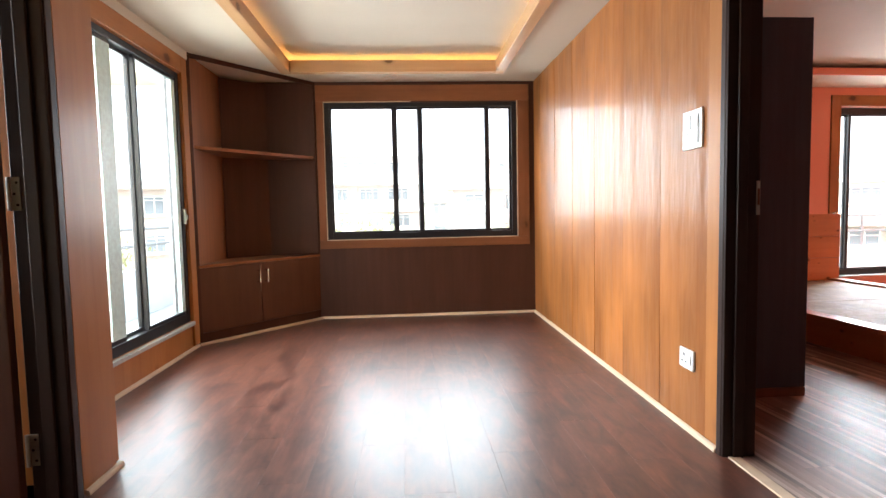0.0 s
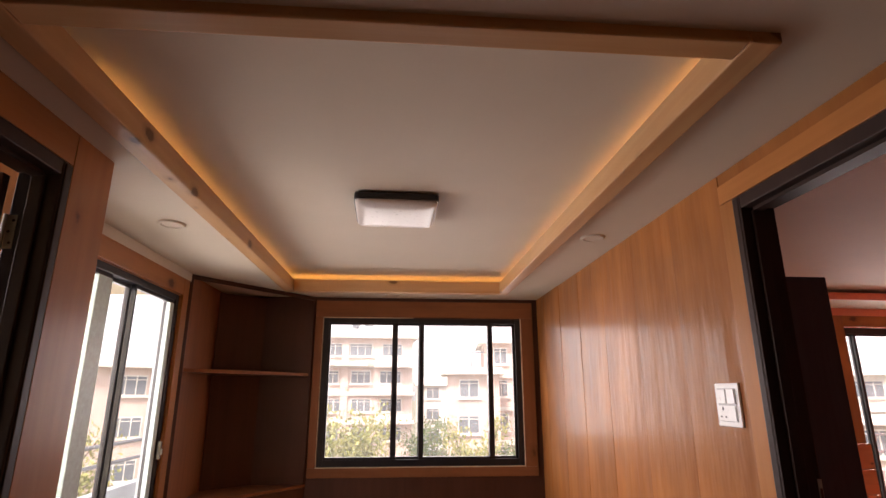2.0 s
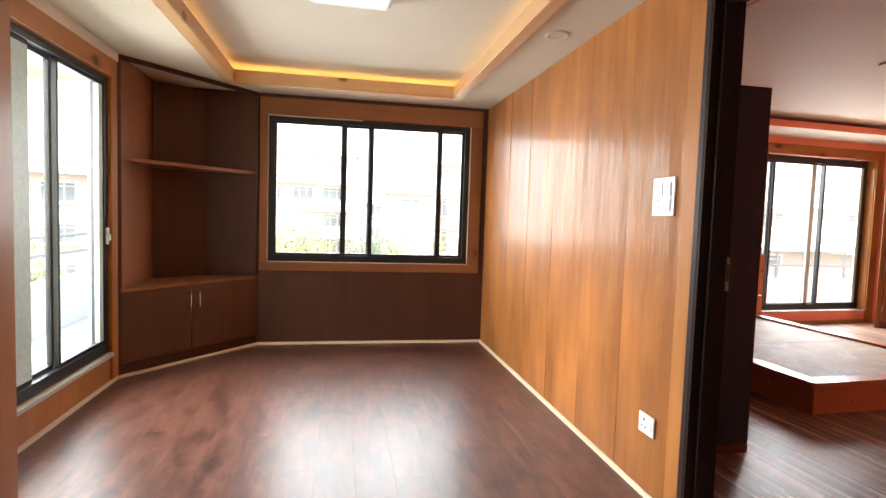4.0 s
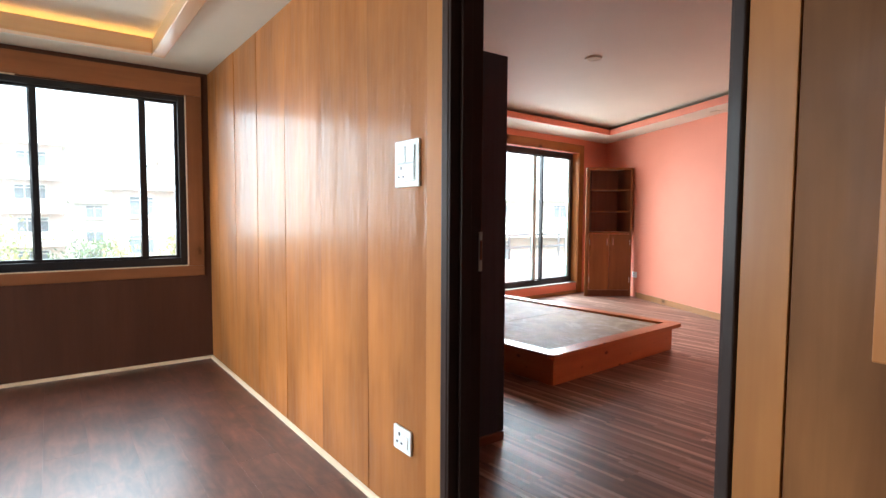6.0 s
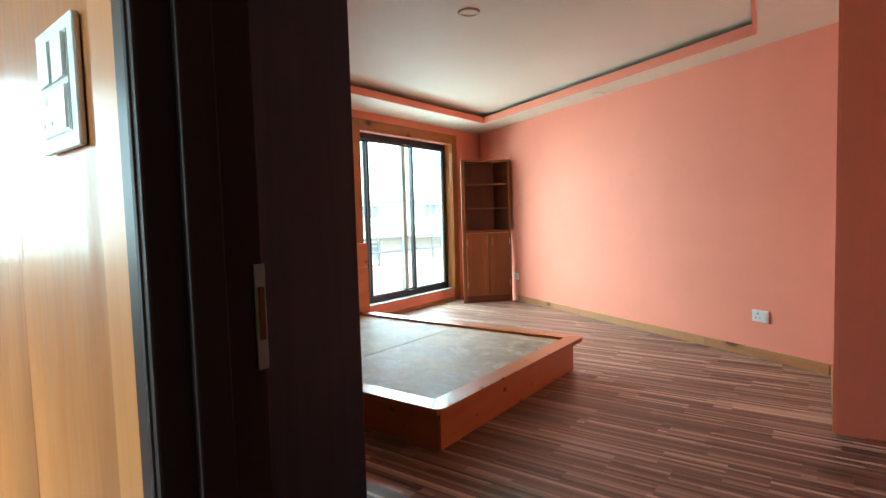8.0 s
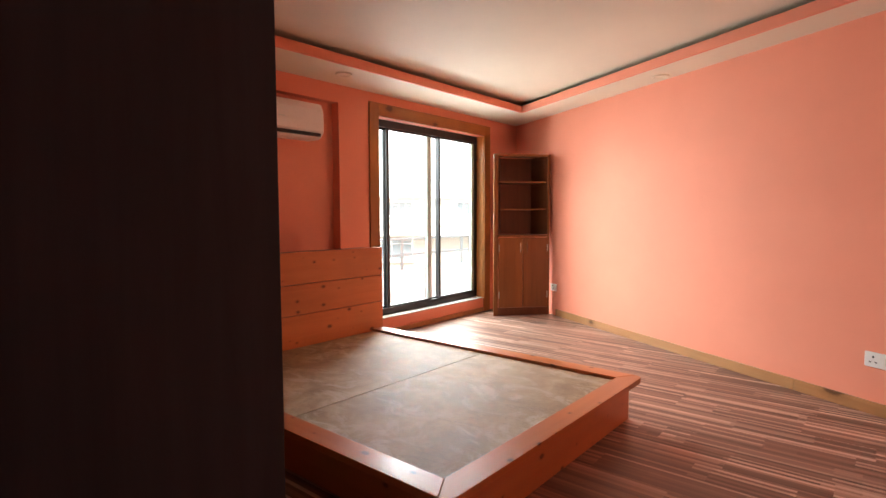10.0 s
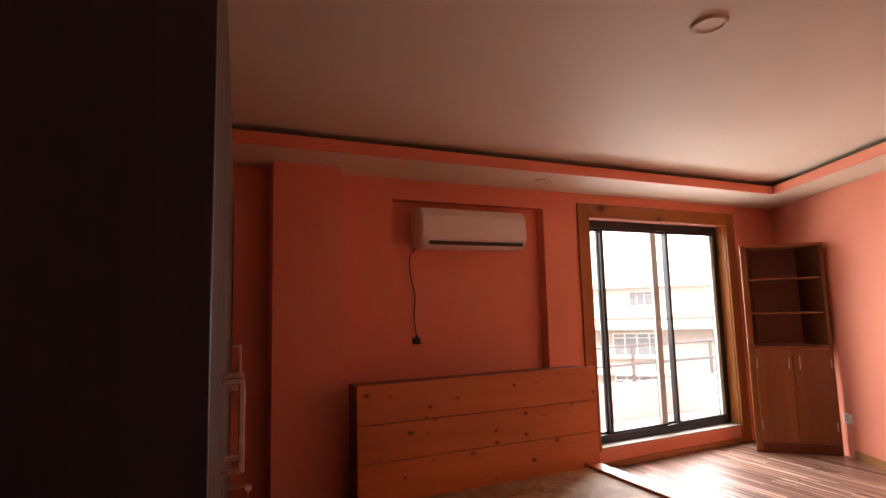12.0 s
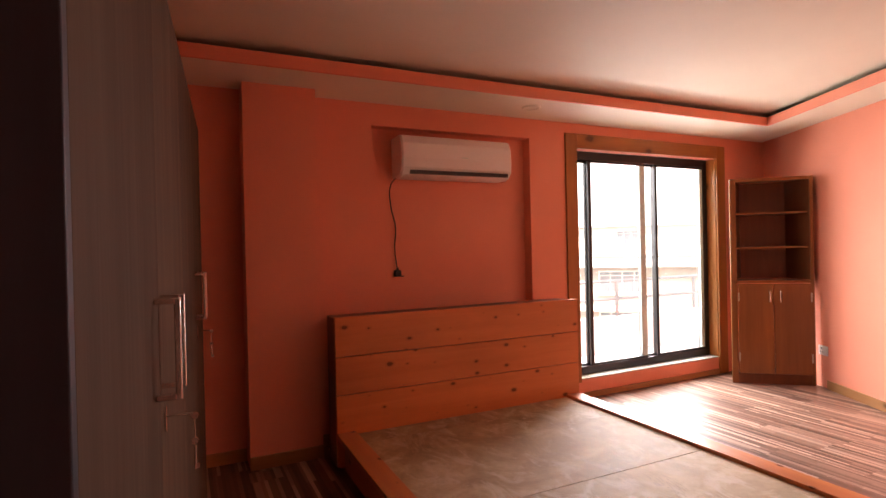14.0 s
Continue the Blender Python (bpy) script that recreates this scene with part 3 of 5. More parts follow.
LIP = [(2.15, 5.385), (2.15, 1.64), (5.745, 2.19), (7.277, 5.687)]      # tray edge, anticlockwise
OUT = [(XB, 5.93), (XB, 0.7), (5.95, 0.7), (8.05, 6.35)]
bm = bmesh.new()
for i in range(4):
    j = (i + 1) % 4
    prism(bm, [LIP[i], OUT[i], OUT[j], LIP[j]][::-1], ZB, ZB + 0.02)
solid("ceiling_bedroom", bm, WHITE_B, "white lowered ceiling border of the bedroom", "ceiling")
solid("ceiling_bedroom_upper", prism(bmesh.new(), OUT, ZBU, ZBU + 0.03), WHITE_B, "white upper ceiling of the bedroom tray", "ceiling")
for i in range(4):
    j = (i + 1) % 4
    p, q = LIP[i], LIP[j]
    n = math.hypot(q[0] - p[0], q[1] - p[1])
    solid("trim_tray_lip", one_box(0.0, n, -0.018, 0.003, ZB - 0.002, ZB + 0.076), PINK, "salmon painted lip round the ceiling tray", "trim", along(p, q),
          group="lips of the bedroom ceiling tray")


# ---- downlights ----
def downlight(x, y, z, mat, label):
    t = thing("downlight", label, "downlight", pose(x, y, z), group="recessed downlights")
    bm = bmesh.new()
    prof = [(0.050, -0.004), (0.056, -0.012), (0.068, -0.012), (0.074, -0.004), (0.075, 0.0)]
    rings = [[bm.verts.new((r * math.cos(a * math.tau / 28), r * math.sin(a * math.tau / 28), z)) for a in range(28)] for r, z in prof]
    for r0, r1 in zip(rings, rings[1:]):
        for a in range(28):
            bm.faces.new((r0[a], r0[(a + 1) % 28], r1[(a + 1) % 28], r1[a]))
    part("rim", bm, mat, t, smooth=True)
    part("lens", disc(bmesh.new(), 0, 0, -0.004, 0.051, 0.006), mat, t, "frosted lens")
    return t


for x, y, z in ((-1.21, 3.09, ZA), (1.27, 3.17, ZA), (0.025, 5.22, ZA), (4.735, 5.775, ZB), (6.74, 3.82, ZB), (4.21, 3.62, ZBU)):
    downlight(x, y, z, WHITE if x < 1.4 else WHITE_B, "unlit round white downlight set in the ceiling")


# ---- sliding windows ----
def pane(parent, x0, x1, y, z0, z1, glass):
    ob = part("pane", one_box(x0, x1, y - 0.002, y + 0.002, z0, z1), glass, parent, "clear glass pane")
    ob.visible_shadow = False
    return ob


def outer_frame(t, u0, u1, z0, z1, v0, v1, side, top, foot):
    part("frame_side", one_box(u0, u0 + side, v0, v1, z0, z1, 0.003), BLACK, t)
    part("frame_side", one_box(u1 - side, u1, v0, v1, z0, z1, 0.003), BLACK, t)
    part("frame_head", one_box(u0 + side, u1 - side, v0, v1, z1 - top, z1, 0.003), BLACK, t)
    part("frame_foot", one_box(u0 + side, u1 - side, v0, v1, z0, z0 + foot, 0.003), BLACK, t)


def sash(t, u0, u1, z0, z1, v, left, right, mats=None, rail=0.028, glass=None):
    """One sliding leaf with its own stiles, rails and pane."""
    ml, mr = mats or (BLACK, BLACK)
    s = part("sash", box(one_box(u0, u1, v - 0.014, v + 0.014, z0, z0 + rail, 0.002), u0, u1, v - 0.014, v + 0.014, z1 - rail, z1, 0.002), BLACK, t)
    part("stile", one_box(u0, u0 + left, v - 0.016, v + 0.016, z0 + rail, z1 - rail, 0.003), ml, s)
    part("stile", one_box(u1 - right, u1, v - 0.016, v + 0.016, z0 + rail, z1 - rail, 0.003), mr, s)
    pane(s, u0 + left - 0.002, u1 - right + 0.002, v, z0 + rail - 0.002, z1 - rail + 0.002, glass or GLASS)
    return s


# study window to the north
w1 = thing("window_1", "black aluminium sliding window with four clear panes", "window", pose(0, YN, 0), kind="structure")
outer_frame(w1, -0.655, 1.303, 0.814, 2.195, 0.012, 0.092, 0.05, 0.042, 0.06)
sash(w1, -0.605, 0.075, 0.874, 2.153, 0.032, 0.022, 0.055, rail=0.022)
sash(w1, 0.02, 0.335, 0.874, 2.153, 0.066, 0.03, 0.055, rail=0.022)
sash(w1, 0.29, 1.022, 0.874, 2.153, 0.032, 0.045, 0.05, rail=0.022)
sash(w1, 0.97, 1.253, 0.874, 2.153, 0.066, 0.03, 0.025, rail=0.022)
# pale strip that puts the lit lip under the window into colour
part("window_sill", one_box(-0.66, 1.308, -0.022, 0.011, 0.8065, 0.8135), STRIP, w1, "thin pale strip for the lit lip under the window")
# casing of darker boards; pale strips stand in for its lit inner edge
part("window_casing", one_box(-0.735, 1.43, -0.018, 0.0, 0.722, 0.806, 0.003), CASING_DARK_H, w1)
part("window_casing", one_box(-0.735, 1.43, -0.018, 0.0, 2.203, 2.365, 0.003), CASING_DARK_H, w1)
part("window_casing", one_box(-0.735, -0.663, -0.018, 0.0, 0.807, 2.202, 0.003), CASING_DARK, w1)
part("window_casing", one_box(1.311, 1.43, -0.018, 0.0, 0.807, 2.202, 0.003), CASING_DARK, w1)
part("reveal", one_box(-0.6625, -0.6555, -0.012, 0.011, 0.815, 2.202), STRIP, w1, "thin pale strip for the daylight on the casing edge")
part("reveal", one_box(1.3035, 1.3105, -0.012, 0.011, 0.815, 2.202), STRIP, w1, "thin pale strip for the daylight on the casing edge")
part("reveal", one_box(-0.655, 0.22, -0.012, 0.011, 2.1955, 2.2025), STRIP, w1, "thin pale strip for the daylight on the casing edge")

# study window to the balcony; its own x runs along the wall, y points out
MW = pose(XW, 0, 0, 0, 0, 90)
w2 = thing("window_2", "tall black sliding window with one grey stile, onto a balcony", "window", MW, kind="structure")
outer_frame(w2, 2.50, 4.31, 0.235, 2.20, 0.01, 0.10, 0.05, 0.045, 0.07)
sash(w2, 2.55, 3.36, 0.305, 2.155, 0.036, 0.05, 0.15, (BLACK, GREY), 0.025, glass=GLASS_W)
sash(w2, 3.31, 3.67, 0.305, 2.155, 0.072, 0.03, 0.03, rail=0.025, glass=GLASS_W)
sash(w2, 3.65, 4.26, 0.305, 2.155, 0.036, 0.02, 0.06, (BLACK, GREY), 0.025, glass=GLASS_W)
part("window_casing", one_box(4.312, 4.415, -0.018, 0.0, 0.03, 2.335, 0.003), CASING, w2)
part("window_casing", one_box(2.26, 4.310, -0.018, 0.0, 2.205, 2.335, 0.003), CASING_H, w2)
part("window_sill", one_box(2.27, 4.310, -0.03, 0.03, 0.205, 0.233, 0.004), STONE, w2, "grey stone sill")
bm = one_box(4.268, 4.288, -0.012, 0.012, 1.02, 1.14, 0.003)
box(bm, 4.272, 4.284, -0.024, -0.010, 1.05, 1.09, 0.002)
part("latch", bm, STEEL, w2)

# bedroom window to the balcony
w3 = thing("window_3", "tall black sliding window with pale stiles, onto a balcony", "window", MB, kind="structure")
outer_frame(w3, WB_U0 + 0.02, WB_U1 - 0.02, WB_Z0 + 0.011, WB_Z1 - 0.01, 0.10, 0.19, 0.055, 0.075, 0.07)
sash(w3, 0.49, 0.69, 0.245, 2.18, 0.162, 0.02, 0.04, rail=0.025, glass=GLASS_B)
sash(w3, 0.655, 1.378, 0.245, 2.18, 0.125, 0.035, 0.072, (BLACK, GREY), 0.025, glass=GLASS_B)
sash(w3, 1.335, 1.575, 0.245, 2.18, 0.162, 0.035, 0.05, rail=0.025, glass=GLASS_B)
sash(w3, 1.515, 2.21, 0.245, 2.18, 0.125, 0.03, 0.045, (BLACK, GREY), 0.025, glass=GLASS_B)
part("window_casing", one_box(0.298, 0.425, -0.02, 0.0, 0.15, 2.385, 0.003), CASING, w3)
part("window_casing", one_box(2.275, 2.40, -0.02, 0.0, 0.0, 2.385, 0.003), CASING, w3)
part("window_casing", one_box(0.427, 2.273, -0.02, 0.0, 2.255, 2.385, 0.003), CASING_H, w3)
part("window_lining", one_box(2.267, 2.283, 0.001, 0.20, WB_Z0 + 0.012, WB_Z1 - 0.012), CASING, w3)
part("window_lining", one_box(WB_U0 + 0.002, WB_U0 + 0.018, 0.001, 0.20, WB_Z0 + 0.012, WB_Z1 - 0.012), CASING, w3)
part("window_sill", one_box(WB_U0 + 0.002, WB_U1 - 0.002, -0.006, 0.22, WB_Z0 + 0.001, WB_Z0 + 0.010, 0.002), STONE, w3, "pale stone sill")

# ---- bedroom doorway ----
door = thing("door_1", "open dark wooden door in a dark stained frame", "door", kind="structure")


def jamb(y_out, y_in, step):
    bm = one_box(XE - 0.012, XB + 0.004, min(y_out, y_in), max(y_out, y_in), 0, 2.255, 0.004)
    s = 1 if y_in > y_out else -1
    a, c = sorted((y_in + s * 0.0005, y_in + s * step))
    box(bm, XE + 0.03, XE + 0.075, a, c, 0, 2.19, 0.003)
    box(bm, XE - 0.016, XE + 0.012, *sorted((y_out + s * 0.006, y_in - s * 0.008)), 0, 2.25, 0.005)
    return bm


part("jamb", jamb(2.10, 2.05, 0.014), FRAME, door)
bm = one_box(XS - 0.004, XB + 0.006, 1.139, 1.176, 0, 2.255, 0.004)
box(bm, XS - 0.010, XS + 0.018, 1.141, 1.170, 0, 2.25, 0.005)
part("jamb", bm, FRAME, door)
bm = one_box(XE - 0.012, XB + 0.004, 1.177, 2.049, 2.20, 2.255, 0.004)
box(bm, XE + 0.03, XE + 0.075, 1.18, 2.035, 2.186, 2.2)
part("head", bm, FRAME, door)
strike = part("strike_plate", one_box(1.602, 1.618, 2.0465, 2.0495, 1.03, 1.17, 0.001), STEEL, door, "steel strike plate")
part("keeper", one_box(1.606, 1.614, 2.043, 2.0463, 1.07, 1.14, 0.001), CABINET_DARK, strike)
leaf = part("leaf", one_box(0.0, 0.865, -0.040, 0.0, 0.012, 2.185, 0.003), LEAF, door)
leaf.matrix_basis = pose(1.625, 1.212, 0, 0, 0, 8)
for z in (0.25, 1.14, 1.95):
    part("hinge", one_box(-0.0025, 0.001, -0.034, -0.015, z - 0.058, z + 0.058, 0.001), HINGE, leaf, "pale steel butt hinge with dark screws")
    part("knuckle", disc(bmesh.new(), -0.006, -0.039, z, 0.005, 0.116, "z", 12), HINGE, leaf)
    for dz, dy in ((-0.040, -0.022), (0.0, -0.027), (0.040, -0.022)):
        part("screw", disc(bmesh.new(), -0.003, dy, z + dz, 0.0036, 0.002, "x", 12), DARK, leaf)
plate = part("handle_plate", one_box(0.795, 0.835, 0.0, 0.006, 0.98, 1.20, 0.002), STEEL, leaf, "steel handle plate")
bm = bar_between(bmesh.new(), (0.815, 0.004, 1.135), (0.815, 0.055, 1.135), 0.009)
bar_between(bm, (0.815, 0.053, 1.135), (0.75, 0.058, 1.142), 0.009)
bar_between(bm, (0.75, 0.058, 1.142), (0.70, 0.056, 1.128), 0.008)
h = part("door_handle", bm, STEEL, leaf, "dark bronze lever handle", True)
part("threshold", one_box(XE + 0.012, XE + 0.062, 1.177, 2.049, -0.01, 0.006, 0.003), STRIP, door, "pale wooden threshold strip")
# plywood-coloured architrave
part("architrave", one_box(XE - 0.008, XE + 0.009, 2.101, 2.192, 0.03, 2.258, 0.002), CASING, door)
part("architrave", one_box(XS - 0.004, XS + 0.009, 1.044, 1.1375, 0.03, 2.345, 0.002), CASING, door)
part("architrave", one_box(XE - 0.008, XE + 0.009, 1.139, 2.192, 2.260, 2.345, 0.002), CASING_Y, door)

solid("trim_panel", one_box(XS - 0.010, XS - 0.001, 0.20, 0.907, 0.97, 2.33, 0.003), CASING, "pale varnished board fixed on the smoky plywood", "trim")

# ---- passage doorway ----
door2 = thing("door_2", "open dark red-brown wooden door in a dark stained frame", "door", kind="structure")
for y0, y1, s in ((1.945, 2.0, -1), (1.0, 1.055, 1)):
    bm = one_box(-1.255, XP + 0.012, y0, y1, 0, 2.27, 0.004)
    yi = y0 if s < 0 else y1
    box(bm, -1.20, -1.155, *sorted((yi + s * 0.0005, yi + s * 0.014)), 0, 2.205, 0.003)
    box(bm, XP + 0.008, XP + 0.018, y0 + 0.008, y1 - 0.008, 0, 2.262, 0.004)
    part("jamb", bm, FRAME, door2)
bm = one_box(-1.255, XP + 0.012, 1.056, 1.944, 2.215, 2.27, 0.004)
box(bm, -1.20, -1.155, 1.07, 1.93, 2.20, 2.215)
part("head", bm, FRAME, door2)
leaf2 = part("leaf", one_box(-0.87, 0.0, -0.038, 0.0, 0.012, 2.195, 0.003), LEAF, door2)
leaf2.matrix_basis = pose(-1.262, 1.925, 0, 0, 0, 4)
for z in (0.22, 1.165, 2.0):
    h = part("hinge", one_box(-1.252, -1.222, 1.9415, 1.9445, z - 0.06, z + 0.06, 0.001), STEEL, door2, "dull steel butt hinge")
    part("knuckle", disc(bmesh.new(), -1.257, 1.936, z, 0.007, 0.12, "z", 12), STEEL, h)
    for dz in (-0.04, 0.0, 0.04):
        part("screw", disc(bmesh.new(), -1.237 + (0.005 if dz else -0.005), 1.941, z + dz, 0.005, 0.002, "y", 12), DARK, h)
solid("trim_post", one_box(XP + 0.001, XP + 0.012, 2.001, 2.252, 0.03, ZA - 0.001, 0.003), CASING, "varnished wooden casing board beside the passage doorway", "trim")
solid("trim_over_door", one_box(XP + 0.001, XP + 0.011, 0.9, 2.0, 2.272, ZA - 0.001, 0.002), CASING_Y, "varnished wooden board above the passage doorway", "trim")


# ---- beading at the foot of the study walls ----
def beading(p, q, label="thin cream wooden beading along the floor"):
    n = math.hypot(q[0] - p[0], q[1] - p[1])
    bm = bmesh.new()
    prof = [(0, 0), (0.016, 0), (0.016, 0.008), (0.011, 0.019), (0.0, 0.024)]
    a = [bm.verts.new((0, -y, z)) for y, z in prof]
    c = [bm.verts.new((n, -y, z)) for y, z in prof]
    for i in range(5):
        j = (i + 1) % 5
        bm.faces.new((a[i], a[j], c[j], c[i]))
    bm.faces.new(a[::-1])
    bm.faces.new(c)
    return solid("baseboard", bm, STRIP, label, "baseboard", along(p, q), group="beading round the study floor")


beading((-0.738, YN - 0.001), (XE - 0.001, YN - 0.001))
beading((XE - 0.003, YN), (XE - 0.003, 2.10))
beading((XS - 0.003, 1.12), (XS - 0.003, -2.5))
beading((-1.588, 4.425), (-0.742, 5.425))
beading((XW + 0.001, 2.27), (XW + 0.001, 4.42))
beading((XP + 0.012, 2.01), (XP + 0.012, 2.262))


# ---- corner unit in the study ----
def pull(parent, u, z0, z1, out=0.03, r=0.0045, v=0.0, mat=None):
    """A bent-bar pull handle on a face that looks along -y."""
    bm = bar_between(bmesh.new(), (u, v, z0 + 0.004), (u, v - out, z0 + 0.004), r)
    bar_between(bm, (u, v, z1 - 0.004), (u, v - out, z1 - 0.004), r)
    bar_between(bm, (u, v - out, z0), (u, v - out, z1), r * 1.15)
    return part("handle", bm, mat or CHROME, parent, "chrome bar handle")


MCA = along((-1.585, 4.43), (-0.74, 5.43))
inv = MCA.inverted()


def in_unit(x, y):
    p = inv @ Vector((x, y, 0))
    return (p.x, p.y)


ca = thing("corner_unit", "dark brown built-in corner unit with open shelves over two doors", "cabinet", MCA)
inside = [in_unit(-1.578, 4.455), in_unit(-0.762, 5.42), in_unit(-1.23, 5.42), in_unit(-1.578, 5.14)]
part("plinth", one_box(0.012, 1.297, 0.012, 0.03, 0.0, 0.098), BROWN, ca)
d1 = part("door", one_box(0.014, 0.603, 0.0, 0.02, 0.102, 0.646, 0.003), BROWN_DOOR, ca)
pull(d1, 0.565, 0.470, 0.583, 0.05, 0.0055)
d2 = part("door", one_box(0.609, 1.297, 0.0, 0.02, 0.102, 0.646, 0.003), BROWN_DOOR, ca)
pull(d2, 0.648, 0.470, 0.583, 0.05, 0.0055)
part("counter", prism(bmesh.new(), [(0.005, -0.004), (1.304, -0.004), inside[1], inside[2], inside[3], inside[0]], 0.650, 0.672), BROWN_LIT, ca)
part("shelf", prism(bmesh.new(), [(inside[0][0] + 0.012, 0.012), (inside[1][0] - 0.014, 0.012), inside[2], inside[3]], 1.632, 1.660), BROWN_LIT, ca)


def upright(p, q, z0, z1, thick=0.016):
    (x0, y0), (x1, y1) = p, q
    n = math.hypot(x1 - x0, y1 - y0)
    ox, oy = -(y1 - y0) / n * thick, (x1 - x0) / n * thick
    return prism(bmesh.new(), [(x0, y0), (x1, y1), (x1 + ox, y1 + oy), (x0 + ox, y0 + oy)], z0, z1)


# lighter brown carries the window's light on this panel, darker brown behind
part("side_panel", upright(inside[0], inside[3], 0.673, 2.375, 0.012), BROWN_LIT, ca, "brown side panel, lighter in colour for the window's light")
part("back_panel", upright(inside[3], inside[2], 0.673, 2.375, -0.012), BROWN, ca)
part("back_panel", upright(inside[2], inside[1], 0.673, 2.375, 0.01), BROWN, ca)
part("edge_strip", one_box(-0.004, 0.022, -0.004, 0.03, 0.0, 2.398, 0.002), BROWN, ca)
part("edge_strip", one_box(1.288, 1.308, -0.004, 0.03, 0.673, 2.398, 0.002), BROWN, ca)
part("top_rail", one_box(0.022, 1.288, 0.0, 0.02, 2.362, 2.398, 0.002), BROWN, ca)


# ---- switch plates and sockets ----
def plate_at(m, w, h, label, layout, group=""):
    """A wall plate in its own x (across) and z (up), proud along -y."""
    t = thing("switch_plate" if layout == "switches" else "wall_socket", label, "switch" if layout == "switches" else "socket", m, group=group)
    bm = one_box(-w / 2, w / 2, -0.012, -0.001, -h / 2, h / 2, 0.004)
    part("plate", bm, PLASTIC, t)

    def rocker(x, z, a, c):
        part("rocker", one_box(x - a / 2, x + a / 2, -0.0175, -0.012, z - c / 2, z + c / 2, 0.002), PLASTIC, t)

    def pins(x, z, k, out=0.0):
        part("pin_hole", one_box(x - 0.004 * k, x + 0.004 * k, -0.0140 - out, -0.0118, z + 0.012 * k, z + 0.024 * k), DARK, t)
        for s in (-1, 1):
            part("pin_hole", one_box(x + s * 0.014 * k - 0.005 * k, x + s * 0.014 * k + 0.005 * k, -0.0140 - out, -0.0118, z - 0.014 * k, z - 0.008 * k), DARK, t)

    if layout == "switches":
        # grey tone stands in for the shade in the gaps round the rockers
        part("inner_frame", one_box(-w * 0.385, w * 0.385, -0.0135, -0.012, -h * 0.385, h * 0.385, 0.001), PLASTIC_SHADE, t, "inner frame greyed for the shade between the rockers")
        part("module", one_box(-0.0615, 0.0615, -0.0155, -0.0135, -0.0655, -0.0035, 0.001), PLASTIC, t)
        for x, z in ((-0.031, 0.034), (0.031, 0.034), (0.031, -0.034)):
            bm = bmesh.new()
            side = [(-0.0285, -0.0160), (0.0285, -0.0190), (0.0285, -0.0135), (-0.0285, -0.0135)]
            rows = [[bm.verts.new((x + a, d, z + k)) for a, d in side] for k in (-0.0285, 0.0285)]
            for k in range(4):
                bm.faces.new((rows[0][k], rows[0][(k + 1) % 4], rows[1][(k + 1) % 4], rows[1][k]))
            bm.faces.new(rows[0][::-1])
            bm.faces.new(rows[1])
            bmesh.ops.recalc_face_normals(bm, faces=bm.faces[:])
            part("rocker", bm, PLASTIC, t)
        pins(-0.031, -0.036, 1.15, 0.0022)
    else:
        rocker(w * 0.27, 0, w * 0.22, h * 0.5)
        pins(-w * 0.13, -0.002, 1.15)
    return t


ME = pose(XE - 0.001, 0, 0, 0, 0, -90)       # study side of the shared wall: x runs towards -y, y points into the wall
plate_at(ME @ pose(-2.320, 0, 1.422), 0.165, 0.176, "white plastic plate of three switches and a small socket", "switches")
plate_at(ME @ pose(-2.352, 0, 0.346), 0.125, 0.096, "white plastic wall socket with a switch on the plywood wall", "socket", "white wall sockets")
MSW = MS @ pose(0, 0, 0, 0, 0, 180)      # slanting wall: x runs back along it, y points into the wall
plate_at(MSW @ pose(-0.42, 0, 0.345), 0.135, 0.095, "white plastic wall socket with a switch on the salmon wall", "socket", "white wall sockets")
plate_at(MSW @ pose(-4.02, 0, 0.347), 0.125, 0.09, "white plastic wall socket with a switch beside the corner cabinet", "socket", "white wall sockets")

# ---- ceiling lamp of the study ----
lamp = thing("ceiling_light", "square flush ceiling lamp with a black rim and opal cover, unlit", "lamp", pose(0.057, 3.045, ZAU, 0, 0, 1.5))
bm = bmesh.new()


def rounded_square(half, r, n=6):
    pts = []
    for cx, cy, a0 in ((1, 1, 0), (-1, 1, 90), (-1, -1, 180), (1, -1, 270)):
        for k in range(n + 1):
            a = radians(a0 + 90 * k / n)
            pts.append((cx * (half - r) + r * math.cos(a), cy * (half - r) + r * math.sin(a)))
    return pts


prism(bm, rounded_square(0.20, 0.03), -0.012, -0.001)
prism(bm, rounded_square(0.232, 0.035), -0.045, -0.012)
part("rim", bm, BLACK, lamp)
bm = bmesh.new()
levels = [(0.224, -0.045), (0.226, -0.052), (0.221, -0.062), (0.203, -0.071), (0.14, -0.077), (0.05, -0.079)]
rings = [[bm.verts.new((x, y, z)) for x, y in rounded_square(h, 0.032 if h > 0.1 else 0.02)] for h, z in levels]
for r0, r1 in zip(rings, rings[1:]):
    k = len(r0)
    for i in range(k):
        bm.faces.new((r0[i], r0[(i + 1) % k], r1[(i + 1) % k], r1[i]))
bm.faces.new(rings[-1])
part("cover", bm, DIFFUSER, lamp, "opal plastic cover", True)

# ---- wardrobe ----
WX, WY0, WY1, WZ = 2.345, 2.725, 5.36, 2.072
wd = thing("wardrobe", "tall wardrobe with black-brown sides and four grey-brown doors", "wardrobe")
bm = one_box(1.635, WX + 0.0215, WY0, WY0 + 0.02, 0.05, WZ, 0.002)
part("side_panel", bm, WARDROBE_SIDE, wd)
part("side_panel", one_box(1.635, WX, WY1 - 0.02, WY1, 0.05, WZ, 0.002), WARDROBE_SIDE, wd)
